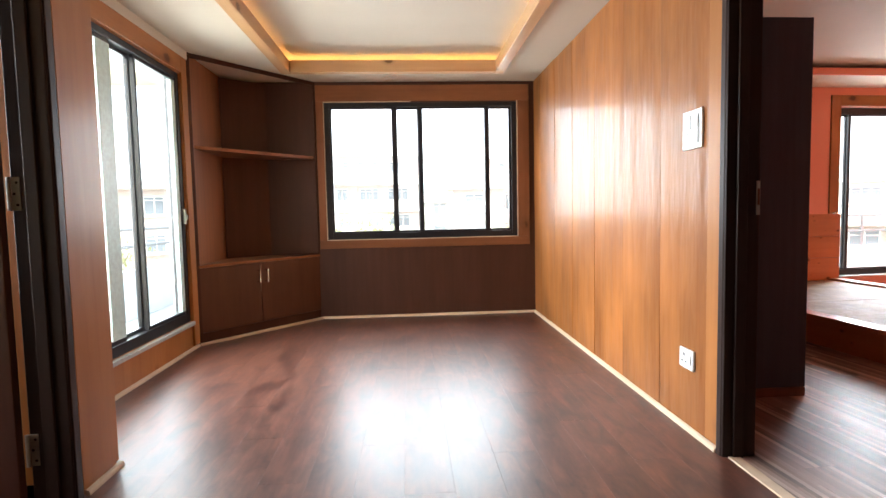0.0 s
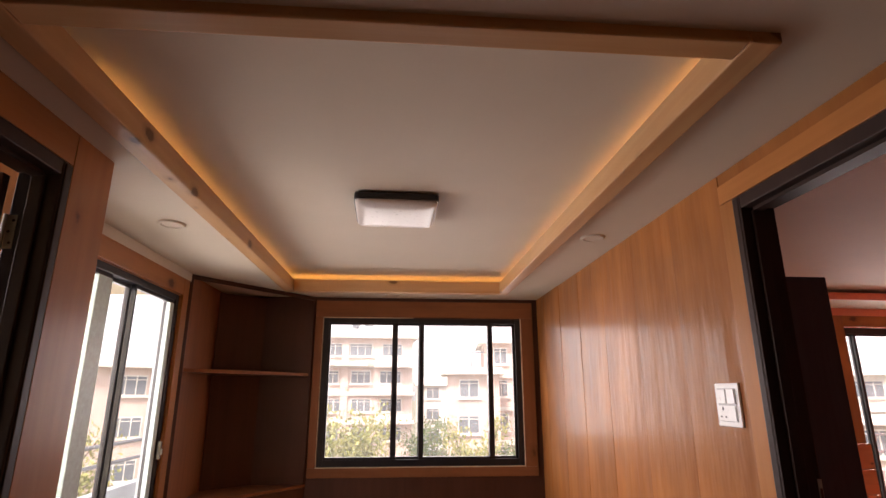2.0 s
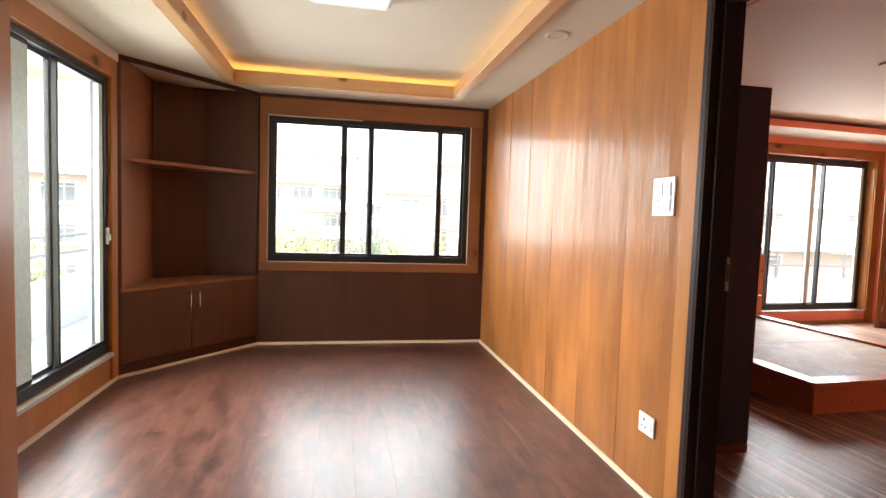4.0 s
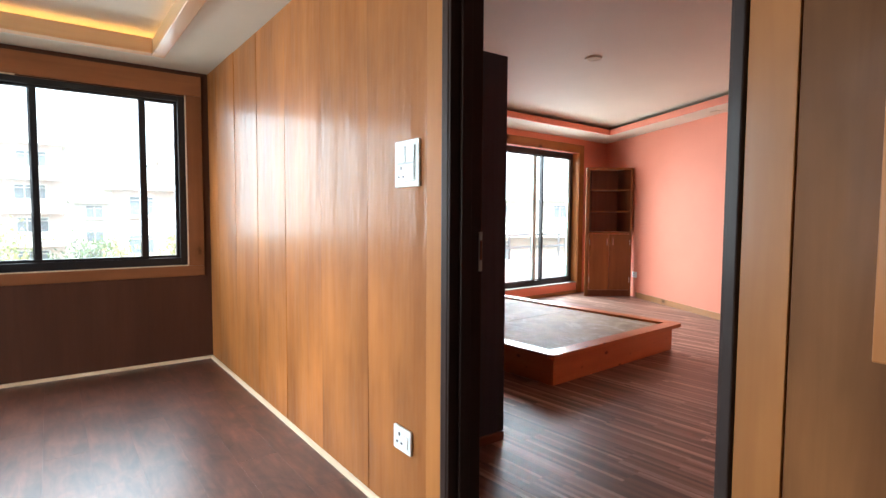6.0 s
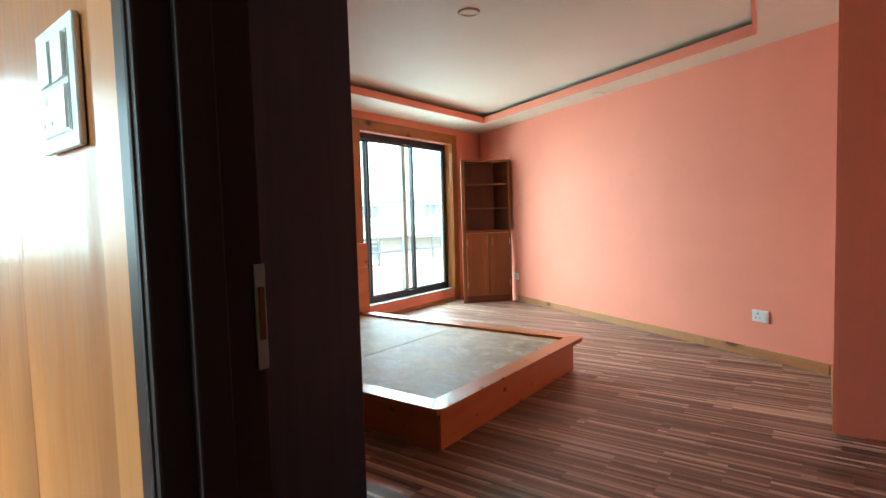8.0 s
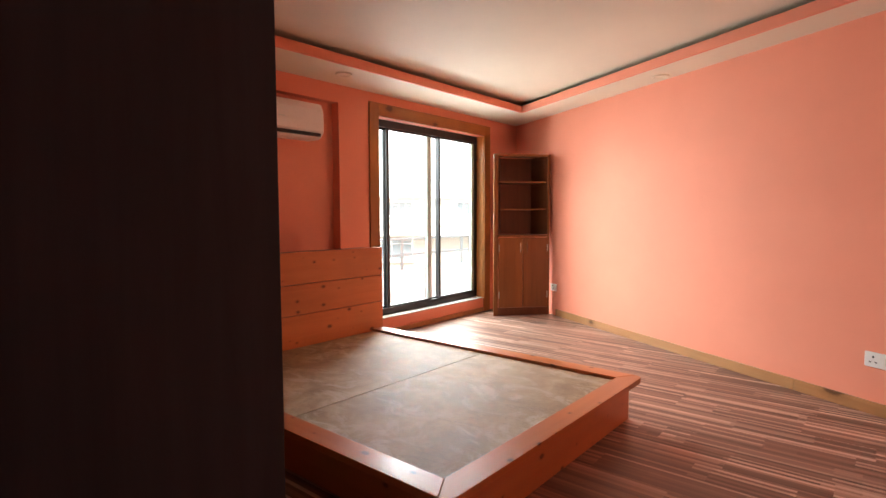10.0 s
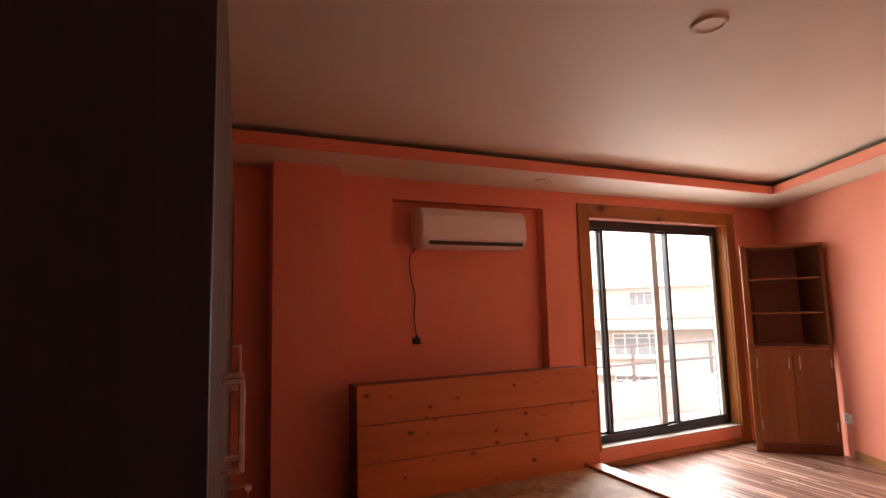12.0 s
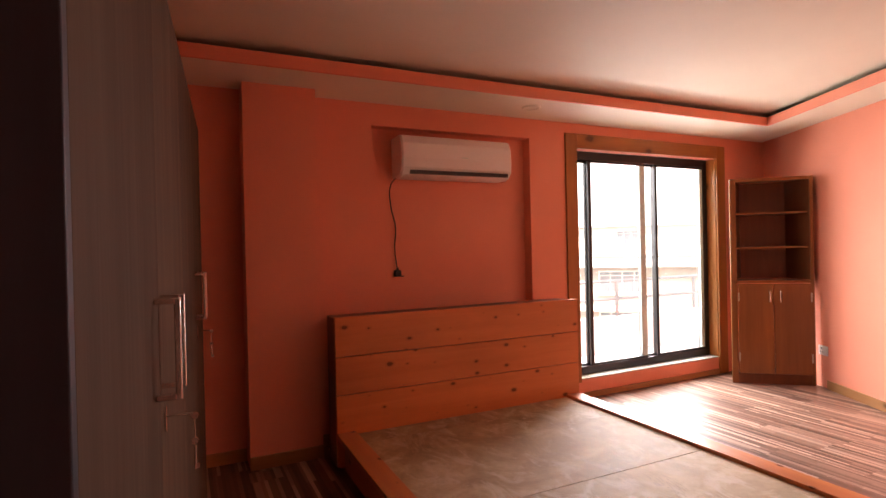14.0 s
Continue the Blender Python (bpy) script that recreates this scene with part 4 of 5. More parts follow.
part("top_panel", one_box(1.635, WX, WY0 + 0.021, WY1 - 0.021, WZ - 0.02, WZ, 0.002), WARDROBE_SIDE, wd)
part("back_panel", one_box(1.63, 1.65, WY0 + 0.021, WY1 - 0.021, 0.05, WZ - 0.021), WARDROBE_SIDE, wd)
part("plinth", one_box(1.635, WX + 0.014, WY0 - 0.012, WY1, 0.0, 0.048, 0.003), CABINET_DARK, wd, "red-brown plinth")
MF = pose(WX + 0.001, 0, 0, 0, 0, 90)       # x runs along the front, -y points into the room
step = (WY1 - WY0) / 4
for k in range(4):
    y0, y1 = WY0 + step * k + (0.001 if k else 0.021), WY0 + step * (k + 1) - 0.002
    d = part("door", one_box(y0, y1, -0.020, 0.0, 0.062, WZ - 0.006, 0.0015), WARDROBE_FRONT, wd)
    d.matrix_basis = MF
    hy = y1 - 0.068 if k % 2 == 0 else y0 + 0.036
    bm = one_box(hy - 0.006, hy + 0.006, -0.066, -0.054, 1.115, 1.312, 0.002)
    for z in (1.115, 1.300):
        box(bm, hy - 0.006, hy + 0.006, -0.056, -0.020, z, z + 0.012, 0.0015)
    part("handle", bm, CHROME, d, "chrome bow handle")
    if k % 2:
        bm = disc(bmesh.new(), 0, 0, 0, 0.012, 0.004, "y", 20)
        for v in bm.verts:
            v.co = Vector((v.co.x + hy + 0.02, v.co.y - 0.022, v.co.z * 2.3 + 1.045))
        part("escutcheon", bm, CHROME, d, "oval chrome keyhole plate")
        bm = bar_between(bmesh.new(), (hy + 0.02, -0.022, 1.05), (hy + 0.02, -0.075, 1.05), 0.0025)
        bmesh.ops.create_cone(bm, cap_ends=True, segments=16, radius1=0.008, radius2=0.008, depth=0.003, matrix=pose(hy + 0.02, -0.078, 1.045, 0, 90, 0))
        bar_between(bm, (hy + 0.02, -0.078, 1.035), (hy + 0.02, -0.078, 1.0), 0.0015)
        bmesh.ops.create_cone(bm, cap_ends=True, segments=16, radius1=0.007, radius2=0.007, depth=0.004, matrix=pose(hy + 0.02, -0.078, 0.99, 0, 90, 0))
        bar_between(bm, (hy + 0.02, -0.078, 0.98), (hy + 0.02, -0.078, 0.93), 0.0028)
        box(bm, hy + 0.018, hy + 0.022, -0.086, -0.078, 0.93, 0.94)
        part("key", bm, CHROME, d, "keys hanging in the lock")

# ---- bed ----
BW, BL = 1.915, 2.42
bed = thing("bed", "low platform bed of orange varnished pine, without mattress", "bed", pose(4.130, 4.414, 0, 0, 0, 3.2))
RT = 0.238
hw, hl = BW / 2, BL / 2
rw = 0.125


def rail_outline(x0, x1, y0, y1, r, corner):
    """A rail outline with one corner rounded."""
    pts = []
    for name, (cx, cy) in (("sw", (x0, y0)), ("se", (x1, y0)), ("ne", (x1, y1)), ("nw", (x0, y1))):
        if name == corner:
            sx = 1 if cx == x0 else -1
            sy = 1 if cy == y0 else -1
            a0 = {"sw": 180, "se": 270, "ne": 0, "nw": 90}[name]
            for k in range(7):
                a = radians(a0 + 15 * k)
                pts.append((cx + sx * r + r * math.cos(a), cy + sy * r + r * math.sin(a)))
        else:
            pts.append((cx, cy))
    return pts


bm = prism(bmesh.new(), [(-hw + rw, -hl + rw), (-hw, -hl + 0.05), (-hw + 0.007, -hl + 0.025), (-hw + 0.025, -hl + 0.007), (-hw + 0.05, -hl),
                         (hw - 0.05, -hl), (hw - 0.025, -hl + 0.007), (hw - 0.007, -hl + 0.025), (hw, -hl + 0.05), (hw - rw, -hl + rw)], RT - 0.034, RT, 0.003)
part("foot_rail", bm, BED_PINE, bed)
bm = prism(bmesh.new(), [(-hw, -hl + 0.052), (-hw + rw - 0.002, -hl + rw), (-hw + rw - 0.002, hl - 0.05), (-hw, hl - 0.05)], RT - 0.034, RT, 0.003)
part("side_rail", bm, BED_PINE_Y, bed)
bm = prism(bmesh.new(), [(hw - rw + 0.002, -hl + rw), (hw, -hl + 0.052), (hw, hl - 0.05), (hw - rw + 0.002, hl - 0.05)], RT - 0.034, RT, 0.003)
part("side_rail", bm, BED_PINE_Y, bed)
ins = 0.062
part("foot_panel", one_box(-hw + ins - 0.012, hw - ins - 0.075, -hl + 0.036, -hl + 0.058, 0.0, RT - 0.035, 0.003), BED_PINE, bed)
part("side_panel", one_box(-hw + ins - 0.012, -hw + ins + 0.010, -hl + 0.059, hl - 0.05, 0.0, RT - 0.035, 0.003), BED_PINE_Y, bed)
part("side_panel", one_box(hw - ins - 0.097, hw - ins - 0.075, -hl + 0.059, hl - 0.05, 0.0, RT - 0.035, 0.003), BED_PINE_Y, bed)
bx0, bx1, by0, by1 = -hw + rw, hw - rw, -hl + rw, hl - 0.05
cut = (by1 - by0) * 0.46
part("base_board", one_box(bx0, bx1, by0, by0 + cut - 0.0015, RT - 0.055, RT - 0.021, 0.001), BOARD, bed, "dusty plywood base board")
part("base_board", one_box(bx0, bx1, by0 + cut + 0.0015, by0 + 2 * cut - 0.0015, RT - 0.055, RT - 0.0205, 0.001), BOARD, bed, "dusty plywood base board")
part("base_board", one_box(bx0, bx1, by0 + 2 * cut + 0.0015, by1, RT - 0.055, RT - 0.021, 0.001), BOARD, bed, "dusty plywood base board")
# headboard of three wide boards
hb = part("headboard", one_box(-hw + 0.03, hw - 0.03, hl - 0.012, hl + 0.004, 0.0, 0.94), BED_PINE, bed)
for z0, z1 in ((0.02, 0.470), (0.474, 0.712), (0.716, 0.966)):
    part("board", one_box(-hw + 0.005, hw + 0.005, hl - 0.046, hl - 0.013, z0, z1, 0.003), BED_PINE, hb)

# dark box added where only shade lies behind the headboard
part("headboard_box", one_box(-hw + 0.012, hw - 0.012, hl + 0.005, hl + 0.20, 0.0, 0.955, 0.003), CABINET_DARK, bed, "dark box added for the shade behind the headboard")

# ---- air conditioner with its cord ----
ac = thing("air_conditioner", "white wall air conditioner with a dark outlet slot, in the recess", "air conditioner", MB)
prof = [(0.0, 1.93), (-0.15, 1.93), (-0.185, 1.945), (-0.215, 2.00), (-0.222, 2.07), (-0.215, 2.18), (-0.19, 2.234), (-0.15, 2.247), (0.0, 2.247)]
prof = [(v + 0.098, z) for v, z in prof]
bm = bmesh.new()
A0, A1 = -1.302, -0.338
ends = []
for u, shrink in ((A0, 0.012), (A0 + 0.014, 0.0), (A1 - 0.014, 0.0), (A1, 0.012)):
    ends.append([bm.verts.new((u, v + (shrink if v < 0.05 else 0), z + (shrink if z < 2.0 else -shrink))) for v, z in prof])
for r0, r1 in zip(ends, ends[1:]):
    for i in range(len(prof)):
        j = (i + 1) % len(prof)
        bm.faces.new((r0[i], r0[j], r1[j], r1[i]))
bm.faces.new(ends[0][::-1])
bm.faces.new(ends[-1])
part("housing", bm, AC_WHITE, ac)
bm = one_box(A0 + 0.07, A1 - 0.04, -0.118, -0.085, 1.950, 1.978)
part("outlet", bm, DARK, ac, "dark air outlet slot")
for k in range(9):
    u = A0 + 0.15 + k * 0.088
    part("louvre", one_box(u, u + 0.05, -0.1195, -0.116, 1.958, 1.962), BLACK, ac)
part("badge", one_box(-0.80, -0.745, -0.1255, -0.1235, 2.083, 2.088), GREY, ac, "small grey badge")
cord = bpy.data.curves.new("power_cord", "CURVE")
cord.dimensions = "3D"
cord.bevel_depth = 0.0045
sp = cord.splines.new("BEZIER")
pts = [(A0 + 0.03, 0.05, 1.95), (A0 - 0.025, 0.06, 1.88), (A0 - 0.02, 0.085, 1.72), (A0 + 0.015, 0.085, 1.56), (A0 + 0.005, 0.085, 1.40), (A0 + 0.02, 0.085, 1.24)]
sp.bezier_points.add(len(pts) - 1)
for p, co in zip(sp.bezier_points, pts):
    p.co = co
    p.handle_left_type = p.handle_right_type = "AUTO"
cord.materials.append(DARK)
dg = bpy.data.objects.new("cord_shape", cord)
scene.collection.objects.link(dg)
me = bpy.data.meshes.new_from_object(dg.evaluated_get(bpy.context.evaluated_depsgraph_get()))
bpy.data.objects.remove(dg)
co = new("cord", me)
co.parent = ac
co["label"] = "black power cord hanging down"
bm = one_box(A0 - 0.005, A0 + 0.048, 0.06, 0.097, 1.175, 1.225, 0.008)
box(bm, A0 + 0.012, A0 + 0.03, 0.068, 0.09, 1.22, 1.245, 0.004)
bar_between(bm, (A0 + 0.03, 0.078, 1.18), (A0 + 0.07, 0.078, 1.175), 0.004)
part("plug", bm, DARK, ac, "black mains plug")

# ---- corner cabinet in the bedroom ----
cb = thing("corner_cabinet", "red-brown wooden corner cabinet, open shelves above two doors", "cabinet", along((7.07, 5.947), (7.63, 5.508)))
CW, CH = 0.712, 1.992
part("edge_strip", one_box(0.0, 0.055, 0.0, 0.02, 0.0, CH, 0.002), CABINET, cb)
part("edge_strip", one_box(CW - 0.03, CW, 0.0, 0.02, 0.0, CH, 0.002), CABINET, cb)
part("top_rail", one_box(0.056, CW - 0.031, 0.0, 0.02, CH - 0.03, CH, 0.002), CABINET, cb)
part("plinth", one_box(0.056, CW - 0.031, 0.006, 0.024, 0.0, 0.098), CABINET_DARK, cb)
part("top_panel", prism(bmesh.new(), [(0.004, 0.021), (CW - 0.004, 0.021), (0.58, 0.30), (0.18, 0.30)], CH - 0.02, CH), CABINET, cb)
# inner panels darker than the doors: the recess's shade put into their colour
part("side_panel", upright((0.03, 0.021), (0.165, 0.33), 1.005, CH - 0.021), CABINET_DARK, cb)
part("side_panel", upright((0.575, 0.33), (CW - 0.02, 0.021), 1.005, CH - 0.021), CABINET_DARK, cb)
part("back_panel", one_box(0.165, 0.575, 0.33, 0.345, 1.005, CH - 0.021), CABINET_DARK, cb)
for z in (1.31, 1.645):
    part("shelf", prism(bmesh.new(), [(0.056, 0.03), (CW - 0.04, 0.03), (0.575, 0.325), (0.165, 0.325)], z, z + 0.018), CABINET, cb)
part("counter", prism(bmesh.new(), [(0.02, -0.008), (CW - 0.006, -0.008), (0.58, 0.32), (0.16, 0.32)], 0.978, 1.002), CABINET, cb)
for u0, u1, hu in ((0.06, 0.362, 0.325), (0.367, CW - 0.034, 0.415)):
    d = part("door", one_box(u0, u1, -0.018, 0.0, 0.104, 0.972, 0.003), CABINET, cb)
    pull(d, hu, 0.795, 0.905, 0.028, 0.005, -0.018)
    hx = u1 if hu > 0.4 else u0
    for z in (0.22, 0.80):
        part("hinge", one_box(hx - 0.005, hx + 0.008, -0.024, -0.016, z, z + 0.085, 0.002), STEEL, d, "small steel hinge")


# ---- pine skirting of the bedroom ----
def skirting(m, u0, u1, v=0.0, h=0.082):
    bm = one_box(u0, u1, v - 0.016, v, 0.0, h, 0.003)
    return solid("baseboard", bm, SKIRT, "knotty pine skirting board", "baseboard", m, group="pine skirting of the bedroom")


skirting(MB, -3.3, -2.415)
skirting(MB, -2.415, -1.945, -0.193)
skirting(MB, -1.93, 0.29)
skirting(MB, 0.30, 2.270, 0.0, 0.05)
MS0 = along(SLANT1, SLANT0)
total = length
for a, c in ((1.02, 2.35), (2.352, 4.05), (4.052, total - 0.02)):
    bm = one_box(a, c, -0.016 + 0.0, 0.0, 0.0, 0.08, 0.003)
    solid("baseboard", bm, SKIRT, "knotty pine skirting board", "baseboard", MS0 @ pose(0, 0.0, 0), group="pine skirting of the bedroom")
bm = one_box(-1.15, -0.02, 0.0, 0.016, 0.0, 0.08, 0.003)
solid("baseboard", bm, SKIRT, "knotty pine skirting board", "baseboard", along(SLANT0, (SLANT0[0] + 1, SLANT0[1] + 0.075)), group="pine skirting of the bedroom")

# ---- balconies ----
solid("floor_balcony", one_box(-3.0, -1.75, 2.25, 8.2, -0.15, -0.04), TILE, "pale tiled balcony floor", "balcony floor")
solid("wall_balcony", one_box(-3.0, -2.88, 2.25, 8.2, -0.04, 0.50, 0.006), BALCONY, "pale blue-grey rendered balcony parapet", "parapet")
solid("ceiling_balcony", one_box(-3.1, -1.75, 2.25, 5.9, 2.48, 2.58), CREAM, "cream balcony ceiling", "ceiling")


def railing(m, u0, u1, zs, posts, top, label):
    t = thing("balcony_railing", label, "railing", m, group="balcony railings")
    for z in zs:
        part("rail", bar_between(bmesh.new(), (u0, 0, z), (u1, 0, z), 0.02, 12), RAIL, t)
    for u in posts:
        part("post", one_box(u - 0.025, u + 0.025, -0.012, 0.012, top, zs[-1], 0.003), RAIL, t)


railing(pose(-2.94, 0, 0, 0, 0, 90), 2.3, 8.2, (0.76, 0.95), (2.6, 4.1, 7.9), 0.50, "grey steel balcony railing of two rails")
solid("floor_balcony_bedroom", one_box(-1.0, 5.0, 0.23, 1.72, -0.15, -0.04), TILE, "white tiled balcony floor", "balcony floor", MB)
solid("wall_balcony_bedroom", one_box(-1.0, 5.0, 1.55, 1.67, -0.04, 0.42, 0.006), TILE, "white balcony parapet", "parapet", MB)
railing(MB @ pose(0, 1.61, 0), -1.0, 5.0, (0.65, 0.89), (-0.6, 0.9, 2.42, 3.9), 0.42, "grey steel balcony railing of two rails")

# ---- outdoors ----
GZ = -5.6
solid("ground", one_box(-600, 600, -600, 600, GZ - 0.3, GZ), EARTH, "dry ground between the houses", "ground")


def house(label, m, w, d, rows, mat, z0, step=2.85, bands=True, tall=1.5, gable=False):
    """A house whose front looks along -y. rows: the windows (x0, x1) of each storey from the lowest, whose floor is at z0."""
    t = thing("house", label, "house", m, group="houses across the street")
    top = z0 + len(rows) * step
    part("wall", one_box(-w / 2, w / 2, 0.0, d, GZ, top), mat, t)
    if gable:
        bm = bmesh.new()
        ends = [[bm.verts.new((x, y, z)) for y, z in ((-0.5, top), (d / 2, top + 1.3), (d + 0.5, top), (d / 2, top + 1.1))] for x in (-w / 2 - 0.4, w / 2 + 0.4)]
        for i in range(4):
            bm.faces.new((ends[0][i], ends[0][(i + 1) % 4], ends[1][(i + 1) % 4], ends[1][i]))
        bm.faces.new(ends[0][::-1])
        bm.faces.new(ends[1])
        part("roof", bm, mat, t)
    else:
        bm = one_box(-w / 2 - 0.55, w / 2 + 0.55, -0.8, d + 0.4, top, top + 0.16)
        box(bm, -w / 2 - 0.25, w / 2 + 0.25, -0.35, -0.2, top + 0.16, top + 0.55)
        part("roof", bm, OUTWALL, t)
    for s, row in enumerate(rows):
        z = z0 + s * step
        if bands and s:
            part("band", one_box(-w / 2 - 0.2, w / 2 + 0.2, -0.35, 0.0, z - 0.22, z + 0.12), OUTWALL, t, "pale rendered band")
        for x0, x1 in row:
            o = part("window", one_box(x0, x1, -0.05, 0.02, z + 0.95, z + 0.95 + tall), OUTWALL, t)
            part("pane", one_box(x0 + 0.09, x1 - 0.09, -0.06, -0.051, z + 1.04, z + 0.86 + tall), FARGLASS, o)
            k = max(2, round((x1 - x0) / 0.75))
            for i in range(1, k):
                x = x0 + (x1 - x0) * i / k
                part("bar", one_box(x - 0.035, x + 0.035, -0.085, -0.061, z + 1.04, z + 0.86 + tall), OUTWALL, o)
            part("bar", one_box(x0 + 0.09, x1 - 0.09, -0.083, -0.0615, z + 0.6 + tall, z + 0.65 + tall), OUTWALL, o)
            part("ledge", one_box(x0 - 0.15, x1 + 0.15, -0.22, -0.051, z + 0.82, z + 0.94), OUTWALL, o)
    return t


h1 = house("four-storey pink brick house with pale bands and balconies", pose(-3.7, 58, 0, 0, 0, 4), 10.4, 10,
           [[(-3.6, -2.2), (-1.2, 0.9), (1.8, 4.1)], [(-3.6, -2.2), (-1.2, 0.9), (1.8, 4.1)], [(-3.7, -2.5), (-1.3, 0.8), (1.7, 4.0)], [(-3.8, 0.9), (1.9, 4.1)]],
           BRICK, -4.1, 2.83, tall=1.35)
for z in (-1.27, 1.56, 4.39):
    bm = one_box(1.3, 4.9, -1.25, -0.36, z - 0.2, z - 0.04)
    box(bm, 1.3, 4.9, -1.25, -1.12, z - 0.04, z + 0.72)
    box(bm, 1.3, 1.42, -1.11, -0.36, z - 0.04, z + 0.72)
    part("balcony", bm, OUTWALL, h1, "pale rendered balcony")
part("canopy", prism(bmesh.new(), [(-5.6, -0.36), (-5.0, -1.3), (0.4, -1.3), (1.1, -0.36)], 4.30, 4.62), OUTWALL, h1, "pale canted canopy")
part("pier", one_box(-2.3, -1.55, -0.3, -0.001, GZ, 7.0), BRICK, h1, "pink brick pier")
part("stair_tower", one_box(-0.6, 3.2, 1.0, 5.0, 7.6, 8.6), OUTWALL, h1, "pale stair tower on the roof")
for x in (-0.9, 0.5):
    bm = bmesh.new()
    bmesh.ops.create_cone(bm, cap_ends=True, segments=16, radius1=0.52, radius2=0.46, depth=1.2, matrix=pose(x, 3, 9.2))
    part("water_tank", bm, FARGLASS, h1, "dark roof water tank")
house("low pink brick house with a deep flat roof", pose(6.3, 46, 0, 0, 0, -5), 4.4, 7, [[(-1.3, 0.5)], [(-1.3, 0.5)], [(-1.2, 0.5)]], BRICK, -5.5, 2.86, bands=False)
h2 = house("tall pink brick house with a roof terrace", pose(10.6, 49, 0, 0, 0, -6), 5.6, 8, [[(-2.0, -0.7), (0.6, 2.0)]] * 4, BRICK, -5.4, 2.84)
part("terrace_frame", box(box(one_box(-4.1, -4.0, -1.4, -1.3, 2.6, 5.0), -4.1, -2.9, -1.45, -1.25, 5.0, 5.1), -3.4, -3.32, -1.4, -1.3, 2.6, 5.0), RAIL, h2, "dark steel terrace frame")
house("low pale house with a pitched roof", pose(6.1, 74, 0), 7.0, 8, [[(-2.4, -0.6), (0.7, 2.5)]] * 3, OUTWALL, -5.5, 2.7, bands=False, gable=True)
house("pink brick house with white windows", pose(-23.5, 41.0, 0, 0, 0, 33), 14.0, 9, [[(-5.6, -3.6), (-1.2, 1.0), (3.0, 5.2)]] * 3, BRICK, GZ, 3.0, bands=False)
house("long brown brick house", pose(27.0, 30.0, 0, 0, 0, -40), 34.0, 8, [[(-9, -6), (-2, 1), (6, 9)]] * 2, BRICK_DARK, GZ, 2.7)
house("long pale house far off", pose(42.0, 46.0, 0, 0, 0, -42), 26.0, 10, [[(-9, -6), (-2, 1), (6, 9)]] * 3, OUTWALL, GZ, 2.9)
solid("garden_wall", one_box(-1.0, 9.0, 39.0, 39.3, GZ, -2.6), BRICK_DARK, "brown brick garden wall below the houses", "wall")

pole = thing("utility_pole", "tapered pale concrete utility pole", "pole", pose(14.6, 19.0, GZ))
bm = bmesh.new()
bmesh.ops.create_cone(bm, cap_ends=True, segments=14, radius1=0.17, radius2=0.10, depth=9.5, matrix=pose(0, 0, 4.75))
part("shaft", bm, OUTWALL, pole)


def tree(x, y, height, spread, mat, seed, label, leaves=2600):
    rng = random.Random(seed)
    t = thing("tree", label, "tree", pose(x, y, GZ), group="trees by the houses")
    bm = bmesh.new()
    bmesh.ops.create_cone(bm, cap_ends=True, segments=9, radius1=0.2, radius2=0.1, depth=height * 0.5, matrix=pose(0, 0, height * 0.25))
    tips = []
    for k in range(11):
        a, lift = rng.uniform(0, math.tau), rng.uniform(0.55, 1.0)
        base = Vector((0, 0, height * rng.uniform(0.3, 0.5)))
        tip = Vector((math.cos(a) * spread * rng.uniform(0.35, 0.95), math.sin(a) * spread * rng.uniform(0.35, 0.95), height * lift * 0.93))
        mid = (base + tip) / 2 + Vector((0, 0, -0.25))
        bar_between(bm, base, mid, 0.06, 6)
        bar_between(bm, mid, tip, 0.035, 6)
        tips += [tip, mid.lerp(tip, 0.55)]
    part("trunk", bm, BARK, t)
    verts, faces = [], []
    for k in range(leaves):
        c = rng.choice(tips)
        r = spread * 0.36
        p = c + Vector((rng.gauss(0, r * 0.6), rng.gauss(0, r * 0.6), rng.gauss(0, r * 0.5)))
        e = Euler((rng.uniform(0, 6.28), rng.uniform(0, 6.28), rng.uniform(0, 6.28))).to_matrix()
        s = rng.uniform(0.06, 0.15)
        i = len(verts)
        for qx, qy in ((-s, 0), (0, -s * 0.45), (s, 0), (0, s * 0.45)):
            verts.append(p + e @ Vector((qx, qy, 0)))
        faces.append((i, i + 1, i + 2, i + 3))
    me = bpy.data.meshes.new("crown")
    me.from_pydata(verts, [], faces)
    me.materials.append(mat)
    crown = new("crown", me)
    crown.parent = t
    return t


tree(-2.6, 27, 6.3, 2.3, LEAVES, 3, "leafy yellow-green tree in front of the brick house", 4200)
tree(4.0, 30, 6.2, 1.6, LEAVES, 5, "leafy yellow-green tree near the flat-roofed house", 3200)
tree(2.6, 38, 5.2, 2.2, LEAVES_DARK, 8, "dark green tree behind the garden wall", 2400)
tree(-15.5, 27.0, 5.4, 2.4, LEAVES, 11, "yellow-green tree seen past the balcony", 3000)
tree(7.2, 36, 4.4, 1.3, LEAVES_DARK, 13, "small dark green tree near the houses", 1400)


# ---- floors, board by board ----
def clip(poly, a, c):
    """The part of a plan outline on the left of the line from a to c."""
    out = []
    for i in range(len(poly)):
        p, q = poly[i], poly[(i + 1) % len(poly)]
        sp_ = (c[0] - a[0]) * (p[1] - a[1]) - (c[1] - a[1]) * (p[0] - a[0])
        sq = (c[0] - a[0]) * (q[1] - a[1]) - (c[1] - a[1]) * (q[0] - a[0])
        if sp_ >= 0:
            out.append(p)
        if (sp_ >= 0) != (sq >= 0):
            k = sp_ / (sp_ - sq)
            out.append((p[0] + k * (q[0] - p[0]), p[1] + k * (q[1] - p[1])))
    return out


